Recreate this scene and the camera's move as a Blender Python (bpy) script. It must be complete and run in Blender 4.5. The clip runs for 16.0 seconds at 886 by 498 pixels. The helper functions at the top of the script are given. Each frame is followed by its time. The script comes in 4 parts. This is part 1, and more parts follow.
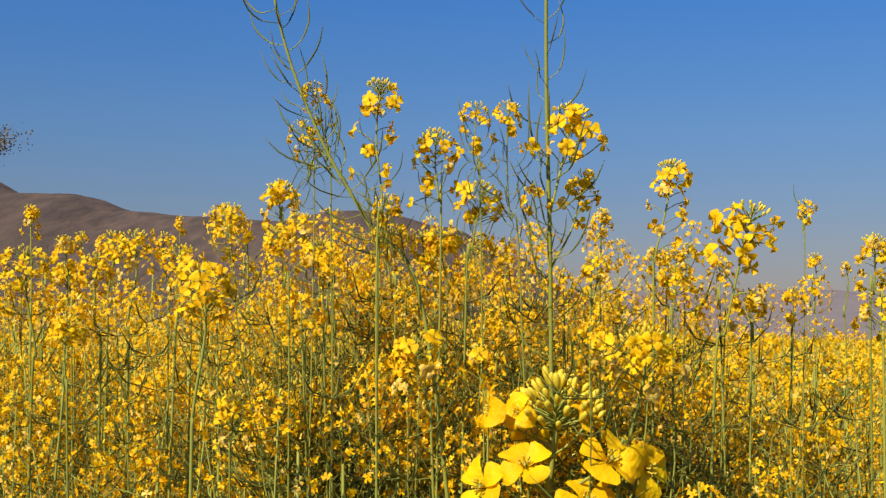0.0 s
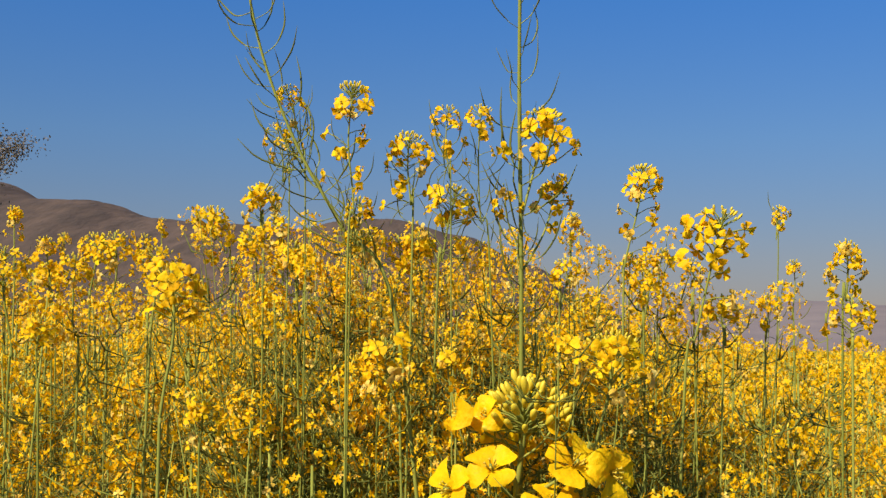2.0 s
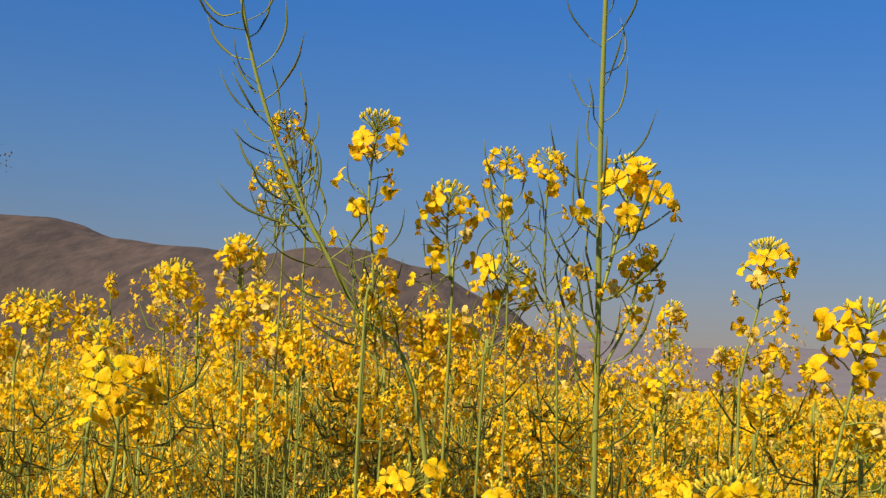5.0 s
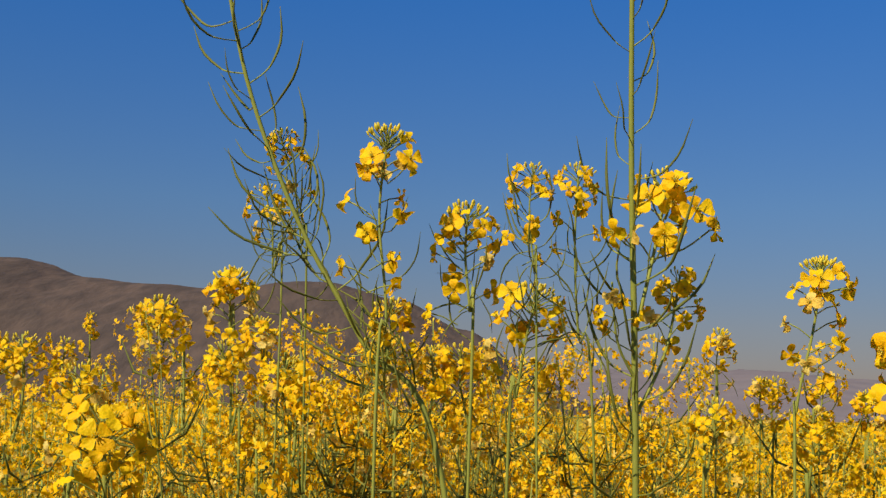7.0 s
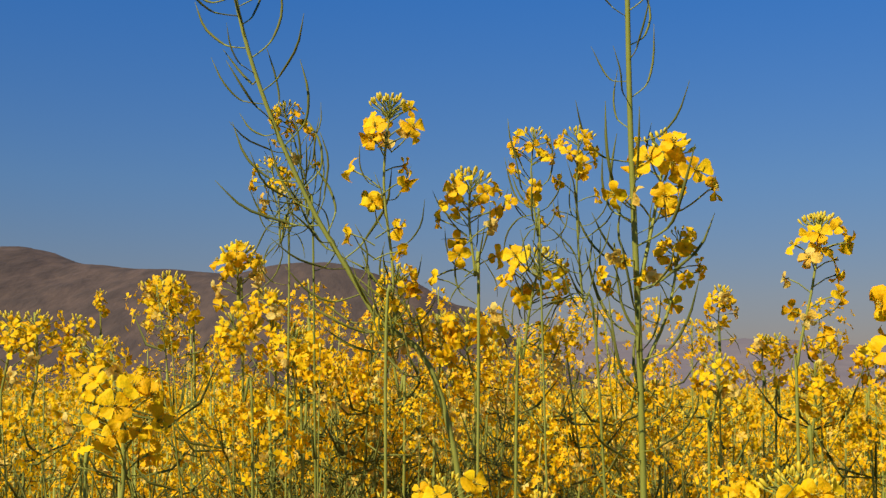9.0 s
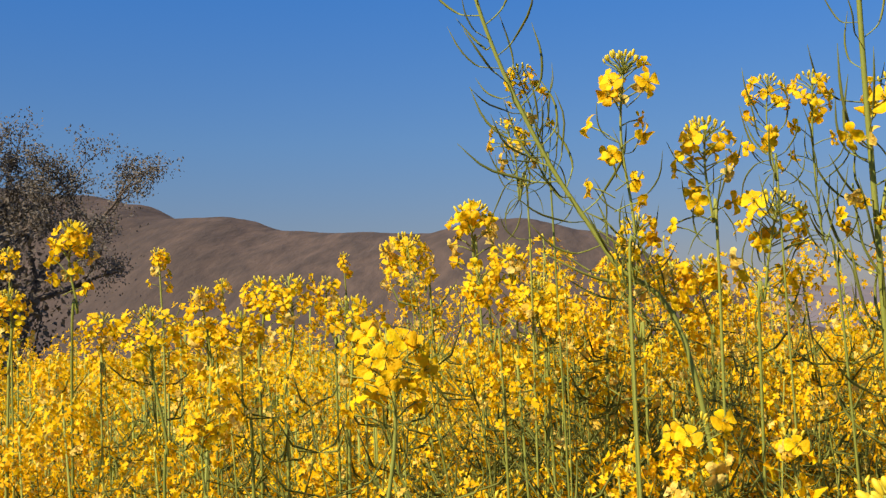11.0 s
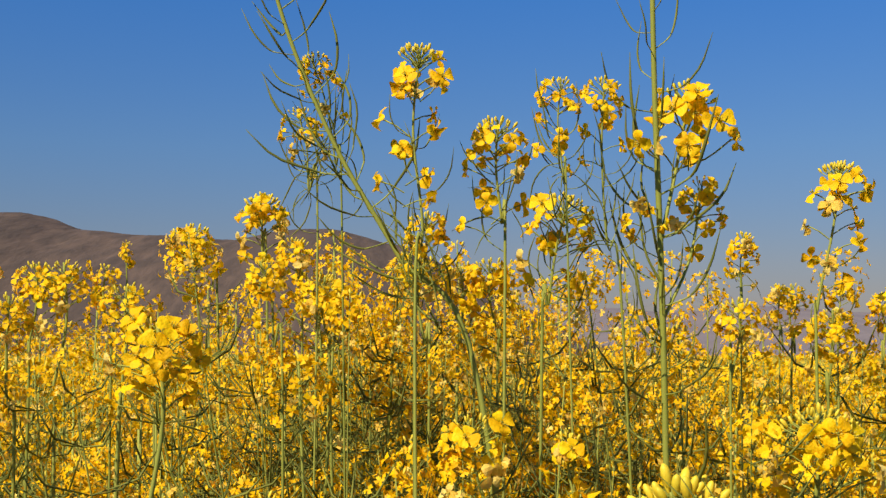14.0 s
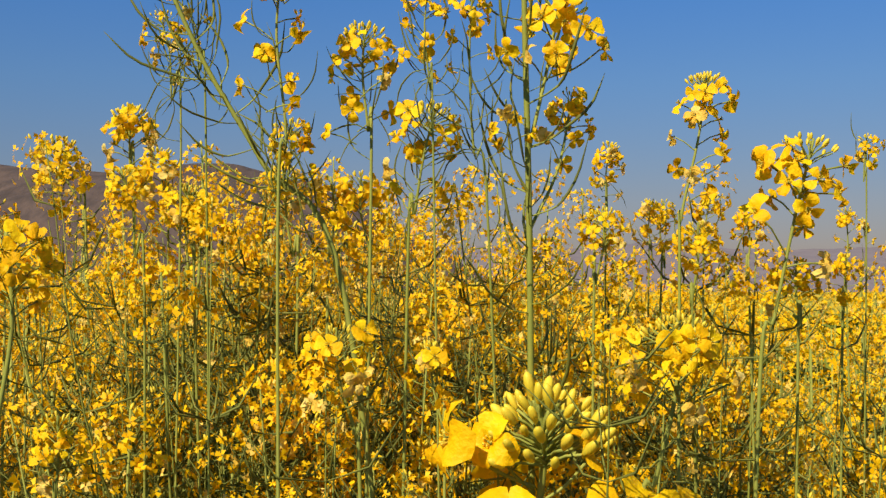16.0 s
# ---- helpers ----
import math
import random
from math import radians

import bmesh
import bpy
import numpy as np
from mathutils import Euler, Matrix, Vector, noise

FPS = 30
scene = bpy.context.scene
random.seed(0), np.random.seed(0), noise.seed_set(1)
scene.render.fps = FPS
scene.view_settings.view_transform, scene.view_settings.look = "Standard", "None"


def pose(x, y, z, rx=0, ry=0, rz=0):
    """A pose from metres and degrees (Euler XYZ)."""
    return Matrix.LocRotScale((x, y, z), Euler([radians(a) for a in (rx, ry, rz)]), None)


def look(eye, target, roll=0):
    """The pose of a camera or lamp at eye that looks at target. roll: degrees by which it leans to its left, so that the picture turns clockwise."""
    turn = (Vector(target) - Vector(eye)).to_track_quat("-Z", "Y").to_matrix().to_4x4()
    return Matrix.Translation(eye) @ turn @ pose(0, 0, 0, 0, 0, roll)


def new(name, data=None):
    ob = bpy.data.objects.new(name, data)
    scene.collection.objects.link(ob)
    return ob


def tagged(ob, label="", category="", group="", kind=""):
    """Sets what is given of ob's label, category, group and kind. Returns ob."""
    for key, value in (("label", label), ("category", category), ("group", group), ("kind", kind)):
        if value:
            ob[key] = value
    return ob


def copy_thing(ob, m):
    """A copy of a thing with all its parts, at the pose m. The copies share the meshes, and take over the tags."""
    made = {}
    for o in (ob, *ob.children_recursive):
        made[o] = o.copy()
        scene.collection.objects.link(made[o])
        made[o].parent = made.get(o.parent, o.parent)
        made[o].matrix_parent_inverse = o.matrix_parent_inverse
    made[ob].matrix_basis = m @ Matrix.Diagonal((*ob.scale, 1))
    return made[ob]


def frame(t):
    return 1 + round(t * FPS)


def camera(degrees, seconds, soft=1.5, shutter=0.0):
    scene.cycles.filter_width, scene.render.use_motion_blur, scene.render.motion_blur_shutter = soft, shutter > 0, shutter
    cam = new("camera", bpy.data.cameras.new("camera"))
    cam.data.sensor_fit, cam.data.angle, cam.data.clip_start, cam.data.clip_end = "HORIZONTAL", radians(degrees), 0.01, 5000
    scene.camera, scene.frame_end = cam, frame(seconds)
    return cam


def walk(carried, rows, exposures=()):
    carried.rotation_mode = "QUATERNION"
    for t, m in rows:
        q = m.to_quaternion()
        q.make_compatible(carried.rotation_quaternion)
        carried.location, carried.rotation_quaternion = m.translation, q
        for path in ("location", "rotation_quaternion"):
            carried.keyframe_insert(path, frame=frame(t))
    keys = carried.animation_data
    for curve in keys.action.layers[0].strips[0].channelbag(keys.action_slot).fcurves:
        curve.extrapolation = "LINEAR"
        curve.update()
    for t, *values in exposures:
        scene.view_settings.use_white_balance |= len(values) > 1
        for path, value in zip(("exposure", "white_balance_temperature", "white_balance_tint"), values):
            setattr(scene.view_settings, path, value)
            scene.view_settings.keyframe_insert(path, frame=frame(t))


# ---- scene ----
cam = camera(38.3, 16.0, soft=1.4)
# t, x, y, z, yaw, pitch, roll
ROWS = [
    (0.0, 0.0002, -0.0000, 1.3273, 0.04, 3.94, -0.30),
    (0.5, 0.0152, 0.0028, 1.3256, 0.78, 4.06, -0.65),
    (1.0, 0.0273, -0.0045, 1.3210, 1.04, 4.20, -0.77),
    (1.5, 0.0195, 0.0010, 1.3225, 0.12, 4.17, -0.71),
    (2.0, 0.0416, -0.0021, 1.3223, 0.76, 4.33, -0.81),
    (2.5, 0.0435, -0.0049, 1.3290, 0.93, 4.23, -0.74),
    (3.0, 0.0392, -0.0093, 1.3342, 0.97, 4.08, -0.69),
    (3.5, 0.0248, -0.0142, 1.3366, 0.21, 3.23, -1.87),
    (4.0, 0.0272, -0.0241, 1.3382, 0.23, 3.57, -2.62),
    (4.5, -0.0309, 0.1890, 1.3638, -1.98, 5.08, -2.86),
    (4.7, -0.0212, 0.2507, 1.3794, -0.99, 5.41, -2.90),
    (6.8, -0.0489, 0.3887, 1.3912, -2.95, 7.25, -1.86),
    (7.0, -0.0491, 0.3848, 1.3893, -2.18, 7.27, -1.43),
    (7.5, -0.0527, 0.3845, 1.3867, 0.08, 7.00, -0.19),
    (8.0, -0.0500, 0.3837, 1.3823, -1.27, 6.90, -0.10),
    (8.2, -0.0500, 0.3828, 1.3817, -2.34, 6.90, -0.04),
    (10.3, -0.0621, 0.3433, 1.3803, 1.75, 4.60, 1.14),
    (10.5, -0.0648, 0.3392, 1.3808, 2.95, 4.50, 1.36),
    (11.0, -0.0825, 0.3340, 1.3773, 6.82, 4.38, 2.00),
    (11.5, -0.0866, 0.3461, 1.3788, 9.14, 4.34, 1.96),
    (12.0, -0.0775, 0.3168, 1.3771, 9.15, 4.31, 2.45),
    (12.5, -0.0782, 0.3313, 1.3733, 6.84, 4.55, 1.59),
    (13.0, -0.0755, 0.3198, 1.3703, 4.27, 4.53, 1.62),
    (13.5, -0.0744, 0.3260, 1.3668, 1.09, 4.80, -0.22),
    (14.0, -0.0699, 0.3569, 1.3671, -1.99, 4.76, 0.01),
    (14.5, -0.0560, 0.3599, 1.3640, -4.31, 4.82, -0.33),
    (15.0, -0.0498, 0.3541, 1.3658, -4.64, 4.45, -0.32),
    (15.5, -0.0477, 0.3650, 1.3630, -4.75, 3.74, -0.23),
    (16.0, -0.0476, 0.3672, 1.3508, -6.47, 1.89, -0.06),
]
walk(cam, [(t, pose(x, y, z, 90 + pitch, roll, yaw)) for t, x, y, z, yaw, pitch, roll in ROWS],
     exposures=((0.0, 0.44), (4.7, 0.38), (6.8, 0.12), (8.2, 0.18), (10.3, 0.34), (11.5, 0.58), (13.0, 0.56), (14.5, 0.32), (15.5, 0.33), (16.0, 0.38)))

# ---- world, sun ----
SUN_FROM = Vector((-0.55, -0.62, 0.80)).normalized()
world = bpy.data.worlds.new("sky")
scene.world = world
world.use_nodes = True
wn, wl = world.node_tree.nodes, world.node_tree.links
wn.clear()
sky = wn.new("ShaderNodeTexSky")
sky.sky_type = "NISHITA"
sky.sun_disc = False
sky.sun_elevation = math.asin(SUN_FROM.z)
sky.sun_rotation = math.atan2(SUN_FROM.x, SUN_FROM.y)
sky.air_density, sky.dust_density, sky.ozone_density, sky.altitude = 1.0, 0.6, 2.0, 400
w_tint = wn.new("ShaderNodeMixRGB")
w_tint.blend_type = "MULTIPLY"
w_tint.inputs[0].default_value = 1.0
w_coord = wn.new("ShaderNodeTexCoord")
w_sep = wn.new("ShaderNodeSeparateXYZ")
w_ramp = wn.new("ShaderNodeValToRGB")
w_ramp.color_ramp.elements[0].position = 0.0
w_ramp.color_ramp.elements[0].color = (0.40, 0.29, 0.295, 1)
w_ramp.color_ramp.elements[1].position = 0.35
w_ramp.color_ramp.elements[1].color = (0.175, 0.59, 1.10, 1)
w_mid = w_ramp.color_ramp.elements.new(0.16)
w_mid.color = (0.36, 0.50, 0.68, 1)
w_low = w_ramp.color_ramp.elements.new(0.07)
w_low.color = (0.42, 0.385, 0.44, 1)
w_bg = wn.new("ShaderNodeBackground")
w_bg.inputs[1].default_value = 0.092
w_out = wn.new("ShaderNodeOutputWorld")
wl.new(w_coord.outputs["Generated"], w_sep.inputs[0])
wl.new(w_sep.outputs[2], w_ramp.inputs[0])
wl.new(sky.outputs[0], w_tint.inputs[1])
wl.new(w_ramp.outputs[0], w_tint.inputs[2])
wl.new(w_tint.outputs[0], w_bg.inputs[0])
wl.new(w_bg.outputs[0], w_out.inputs[0])

sun = new("sun", bpy.data.lights.new("sun", "SUN"))
sun.data.energy = 5.0
sun.data.angle = radians(0.5)
sun.data.color = (1.0, 0.90, 0.74)
sun.matrix_world = look(SUN_FROM * 50, (0, 0, 0))

NPR = np.random.RandomState(11)


# ---- materials ----
def plant_material(name, dark, light, rough=0.55, through_light=0.0, grain=300.0, bump=0.15, spec=0.3, reach=0.001):
    """Leafy surface: two colours mixed by piece and by grain, with some light passing through."""
    m = bpy.data.materials.new(name)
    m.use_nodes = True
    n, l = m.node_tree.nodes, m.node_tree.links
    n.clear()
    out = n.new("ShaderNodeOutputMaterial")
    bsdf = n.new("ShaderNodeBsdfPrincipled")
    bsdf.inputs["Roughness"].default_value = rough
    bsdf.inputs["Specular IOR Level"].default_value = spec
    info, geo, coord = n.new("ShaderNodeObjectInfo"), n.new("ShaderNodeNewGeometry"), n.new("ShaderNodeTexCoord")
    add = n.new("ShaderNodeMath")
    add.operation = "ADD"
    frac = n.new("ShaderNodeMath")
    frac.operation = "FRACT"
    l.new(info.outputs["Random"], add.inputs[0])
    l.new(geo.outputs["Random Per Island"], add.inputs[1])
    l.new(add.outputs[0], frac.inputs[0])
    tex = n.new("ShaderNodeTexNoise")
    tex.inputs["Scale"].default_value = grain
    tex.inputs["Detail"].default_value = 3
    l.new(coord.outputs["Object"], tex.inputs["Vector"])
    mixf = n.new("ShaderNodeMath")
    mixf.operation = "MULTIPLY_ADD"
    mixf.inputs[1].default_value = 0.7
    grainf = n.new("ShaderNodeMath")
    grainf.operation = "MULTIPLY"
    grainf.inputs[1].default_value = 0.35
    l.new(tex.outputs[0], grainf.inputs[0])
    l.new(frac.outputs[0], mixf.inputs[0])
    l.new(grainf.outputs[0], mixf.inputs[2])
    mix = n.new("ShaderNodeMixRGB")
    mix.inputs[1].default_value = (*dark, 1)
    mix.inputs[2].default_value = (*light, 1)
    l.new(mixf.outputs[0], mix.inputs[0])
    l.new(mix.outputs[0], bsdf.inputs["Base Color"])
    b = n.new("ShaderNodeBump")
    b.inputs["Strength"].default_value = bump
    b.inputs["Distance"].default_value = reach
    l.new(tex.outputs[0], b.inputs["Height"])
    l.new(b.outputs[0], bsdf.inputs["Normal"])
    if through_light:
        tr = n.new("ShaderNodeBsdfTranslucent")
        l.new(mix.outputs[0], tr.inputs[0])
        ms = n.new("ShaderNodeMixShader")
        ms.inputs[0].default_value = through_light
        l.new(bsdf.outputs[0], ms.inputs[1])
        l.new(tr.outputs[0], ms.inputs[2])
        l.new(ms.outputs[0], out.inputs[0])
    else:
        l.new(bsdf.outputs[0], out.inputs[0])
    return m


def earth_material(name, a, b, c, scale, fine, bump=0.6, reach=0.05, stretch=(1, 1, 1)):
    """Rough ground: three colours mixed by a broad and a fine noise."""
    m = bpy.data.materials.new(name)
    m.use_nodes = True
    n, l = m.node_tree.nodes, m.node_tree.links
    bsdf = n["Principled BSDF"]
    bsdf.inputs["Roughness"].default_value = 0.95
    bsdf.inputs["Specular IOR Level"].default_value = 0.1
    coord = n.new("ShaderNodeTexCoord")
    place = n.new("ShaderNodeMapping")
    place.inputs["Scale"].default_value = stretch
    l.new(coord.outputs["Object"], place.inputs["Vector"])
    t1, t2 = n.new("ShaderNodeTexNoise"), n.new("ShaderNodeTexNoise")
    for t, s in ((t1, scale), (t2, fine)):
        t.inputs["Scale"].default_value = s
        t.inputs["Detail"].default_value = 6
        l.new(place.outputs[0], t.inputs["Vector"])
    r1, r2 = n.new("ShaderNodeMapRange"), n.new("ShaderNodeMapRange")
    for r, t in ((r1, t1), (r2, t2)):
        r.inputs[1].default_value, r.inputs[2].default_value = 0.38, 0.62
        l.new(t.outputs[0], r.inputs[0])
    m1, m2 = n.new("ShaderNodeMixRGB"), n.new("ShaderNodeMixRGB")
    m1.inputs[1].default_value, m1.inputs[2].default_value = (*a, 1), (*b, 1)
    m2.inputs[2].default_value = (*c, 1)
    l.new(r1.outputs[0], m1.inputs[0])
    l.new(m1.outputs[0], m2.inputs[1])
    l.new(r2.outputs[0], m2.inputs[0])
    l.new(m2.outputs[0], bsdf.inputs["Base Color"])
    bp = n.new("ShaderNodeBump")
    bp.inputs["Strength"].default_value = bump
    bp.inputs["Distance"].default_value = reach
    l.new(t2.outputs[0], bp.inputs["Height"])
    l.new(bp.outputs[0], bsdf.inputs["Normal"])
    return m


PETAL = plant_material("petal_yellow", (0.95, 0.43, 0.002), (0.99, 0.66, 0.004), 0.55, 0.33, 260, 0.1, 0.15)
PETAL_NEAR = plant_material("petal_yellow_creased", (0.94, 0.45, 0.002), (0.99, 0.70, 0.006), 0.55, 0.33, 7, 0.22, 0.15, 0.02)
PETAL_OLD_NEAR = plant_material("petal_faded_creased", (0.84, 0.46, 0.012), (0.93, 0.74, 0.20), 0.65, 0.3, 9, 0.3, 0.15, 0.03)
PETAL_OLD = plant_material("petal_faded", (0.84, 0.46, 0.012), (0.93, 0.72, 0.16), 0.65, 0.3, 260, 0.3)
BUD = plant_material("bud_green_yellow", (0.62, 0.48, 0.025), (0.88, 0.66, 0.045), 0.5, 0.15, 300, 0.1)
ANTHER = plant_material("anther_yellow", (0.60, 0.42, 0.03), (0.75, 0.58, 0.05), 0.6, 0.1, 400, 0.1)
STEM = plant_material("stem_green", (0.185, 0.200, 0.030), (0.32, 0.325, 0.060), 0.6, 0.0, 120, 0.2, 0.12)
POD = plant_material("pod_green", (0.090, 0.098, 0.019), (0.205, 0.205, 0.036), 0.6, 0.0, 200, 0.04, 0.1)
LEAF = plant_material("leaf_green", (0.105, 0.135, 0.014), (0.23, 0.25, 0.03), 0.65, 0.35, 60, 0.3, 0.12)
BARK = plant_material("bark_grey_brown", (0.07, 0.05, 0.035), (0.14, 0.10, 0.07), 0.9, 0.0, 20, 0.6)
TREE_LEAF = plant_material("dusty_tree_leaf", (0.11, 0.092, 0.068), (0.22, 0.18, 0.13), 0.7, 0.25, 8, 0.2)
SCRUB_LEAF = plant_material("dry_scrub_leaf", (0.085, 0.066, 0.045), (0.17, 0.13, 0.086), 0.8, 0.15, 8, 0.2)
SOIL = earth_material("field_soil", (0.10, 0.075, 0.045), (0.15, 0.11, 0.07), (0.07, 0.075, 0.03), 0.8, 14.0)
HILL = earth_material("bare_hillside", (0.120, 0.082, 0.060), (0.097, 0.068, 0.050), (0.078, 0.057, 0.044), 0.012, 0.11, 0.5, 5.0, (1, 0.22, 0.8))
# far ridge: distance haze is painted in as a pale, low-contrast base colour
RIDGE = earth_material("far_ridge_haze_tint", (0.185, 0.152, 0.148), (0.20, 0.165, 0.155), (0.17, 0.142, 0.140), 0.003, 0.02, 0.4, 8.0)


# ---- mesh helpers ----
class Shape:
    """Gathers vertices, faces and material slots of one mesh."""

    def __init__(self):
        self.v, self.f, self.m = [], [], []

    def add(self, verts, faces, slot=0):
        o = len(self.v)
        self.v.extend(tuple(p) for p in verts)
        self.f.extend(tuple(i + o for i in q) for q in faces)
        self.m.extend([slot] * len(faces))

    def mesh(self, name, mats, smooth=True):
        me = bpy.data.meshes.new(name)
        me.from_pydata(self.v, [], self.f)
        for mt in mats:
            me.materials.append(mt)
        me.polygons.foreach_set("material_index", self.m)
        me.polygons.foreach_set("use_smooth", [smooth] * len(self.f))
        me.update()
        return me


def part(name, mesh, parent, label="", m=None):
    """One mesh object under a thing or a part."""
    ob = new(name, mesh)
    ob.parent = parent
    if m is not None:
        ob.matrix_basis = m
    if label:
        tagged(ob, label)
    return ob


def tube(shape, pts, radii, sides=6, slot=0):
    """A round stalk through pts."""
    pts = [Vector(p) for p in pts]
    verts, faces = [], []
    ref = Vector((0.31, 0.87, 0.2)).normalized()
    for i, p in enumerate(pts):
        d = (pts[min(i + 1, len(pts) - 1)] - pts[max(i - 1, 0)]).normalized()
        a = d.cross(ref)
        a = a.normalized() if a.length > 1e-4 else d.orthogonal().normalized()
        b = d.cross(a)
        for k in range(sides):
            w = 2 * math.pi * k / sides
            verts.append(p + radii[i] * (math.cos(w) * a + math.sin(w) * b))
    for i in range(len(pts) - 1):
        for k in range(sides):
            k2 = (k + 1) % sides
            faces.append((i * sides + k, i * sides + k2, (i + 1) * sides + k2, (i + 1) * sides + k))
    faces.append(tuple(range((len(pts) - 1) * sides, len(pts) * sides)))
    shape.add(verts, faces, slot)


def spline(knots, n):
    """n + 1 points on a smooth curve through the knots."""
    k = [Vector(p) for p in knots]
    k = [k[0] * 2 - k[1]] + k + [k[-1] * 2 - k[-2]]
    out = []
    spans = len(k) - 3
    for i in range(n + 1):
        s = i / n * spans
        j = min(int(s), spans - 1)
        u = s - j
        a, b, c, d = k[j:j + 4]
        out.append(0.5 * (2 * b + (c - a) * u + (2 * a - 5 * b + 4 * c - d) * u * u + (3 * b - a - 3 * c + d) * u ** 3))
    return out


def petal_grid(rows, cols, turn, cup, twist, size, wave, slim=1.0, droop=0.0):
    """One rounded petal with a narrow claw, standing out from the flower's axis."""
    prof = {6: ((0.03, 0.035), (0.13, 0.085), (0.25, 0.165), (0.36, 0.215), (0.455, 0.195), (0.505, 0.11)), 3: ((0.04, 0.03), (0.35, 0.22), (0.50, 0.10)),
            2: ((0.06, 0.09), (0.46, 0.20))}[rows]
    verts, faces = [], []
    ct, st = math.cos(turn), math.sin(turn)
    for i, (r, w) in enumerate(prof):
        bend = cup * (1.30 - (0.85 if cup < 0.6 else 1.1) * i / (rows - 1))
        w *= slim
        for j in range(cols):
            u = 2 * j / (cols - 1) - 1
            rr = r * (1 - 0.05 * u * u * (i >= rows - 2))
            rr -= 0.035 * (1 - abs(u)) * (i == rows - 1)
            x, y = rr * math.cos(bend), w * u
            z = rr * math.sin(bend) + 0.16 * w * u * u - 0.05 * w * (1 - abs(u)) + u * twist * w + wave * math.sin(3.5 * u + 2.2 * i) * 0.05 - wave * 0.5 * abs(u) * w * 0.7 - droop * (i / (rows - 1)) ** 2
            verts.append((size * (x * ct - y * st), size * (x * st + y * ct), size * z))
    for i in range(rows - 1):
        for j in range(cols - 1):
            a = i * cols + j
            faces.append((a, a + 1, a + cols + 1, a + cols))
    return verts, faces


def flower_shape(rng, cup, size=1.0, rows=6, cols=4, stamens=True, shape=None, old=False, slim=(0.82, 1.06), curl=1.0):
    """A four-petalled cross flower, one unit across, facing +z."""
    s = shape or Shape()
    slot = 1 if old else 0
    t0 = rng.uniform(0, 1.5)
    for k in range(4):
        v, f = petal_grid(rows, cols, t0 + k * math.pi / 2 + rng.uniform(-0.18, 0.18), cup + rng.uniform(-0.18, 0.18),
                          curl * rng.uniform(-0.7, 0.7), size * rng.uniform(0.82, 1.10), curl * rng.uniform(-1.3, 1.3),
                          rng.uniform(*slim), rng.uniform(-0.03, 0.16))
        s.add(v, f, slot)
    if stamens:
        for k in range(6):
            w = k * math.pi / 3 + rng.uniform(-0.2, 0.2)
            tip = Vector((0.09 * math.cos(w), 0.09 * math.sin(w), 0.20)) * size
            tube(s, [Vector((0.02 * math.cos(w), 0.02 * math.sin(w), 0)) * size, tip * 0.85, tip], [0.012 * size, 0.016 * size, 0.028 * size], 3, 2)
        tube(s, [(0, 0, -0.06 * size), (0, 0, 0.16 * size)], [0.035 * size, 0.025 * size], 4, 3)
    return s


def bud_shape(shape, at, way, length, width, slot=0):
    """A plump closed bud."""
    way = way.normalized()
    pts = [at + way * length * u for u in (0, 0.22, 0.55, 0.85, 1.0)]
    tube(shape, pts, [width * 0.22, width * 0.40, width * 0.5, width * 0.38, width * 0.12], 6, slot)


def facing(at, way, spin, size):
    """The pose of a flower at a place that looks along way."""
    q = way.to_track_quat("Z", "Y").to_matrix().to_4x4()
    return Matrix.Translation(at) @ q @ Matrix.Rotation(spin, 4, "Z") @ Matrix.Diagonal((size, size, size, 1))


fr = random.Random(21)
FLOWER_MATS = [PETAL_NEAR, PETAL_OLD_NEAR, ANTHER, STEM]
OPEN_FLOWERS = [flower_shape(fr, c).mesh("open_flower", FLOWER_MATS) for c in (0.10, 0.22, 0.32, 0.18, 0.42, 0.05)]
HALF_FLOWERS = [flower_shape(fr, c).mesh("half_open_flower", FLOWER_MATS) for c in (0.75, 0.95, 1.1, 0.6)]
br_ = random.Random(64)
BROAD_FLOWERS = [flower_shape(br_, c, slim=(1.12, 1.30), curl=0.35).mesh("broad_flower", FLOWER_MATS) for c in (0.35, 0.55, 0.40, 0.62, 0.85, 1.0)]
FADED_FLOWERS = [flower_shape(fr, c, old=o).mesh("fading_flower", FLOWER_MATS) for c, o in ((1.05, False), (1.25, True), (1.1, True), (0.7, False))]


def pod_mesh(rng):
    """A slim curved pod on its stalk, one unit long, starting along +x and rising to +z."""
    s = Shape()
    knee = rng.uniform(0.34, 0.46)
    rise, out = rng.uniform(0.6, 1.15), rng.uniform(0.8, 1.9)
    pts = spline([(0, 0, 0), (knee * 0.6, 0, 0.05), (knee, rng.uniform(-0.03, 0.03), 0.13), (knee + 0.20 * out, rng.uniform(-0.06, 0.06), 0.13 + 0.26 * rise),
                  (knee + 0.33 * out, rng.uniform(-0.12, 0.12), 0.13 + 0.66 * rise)], 10)
    rad = [0.0085, 0.0085, 0.0085, 0.0095, 0.011, 0.0145, 0.0162, 0.0162, 0.0145, 0.009, 0.003]
    tube(s, pts[:5], rad[:5], 5, 1)
    tube(s, pts[4:], rad[4:], 5, 0)
    return s.mesh("pod", [POD, STEM])


PODS = [pod_mesh(fr) for _ in range(9)]


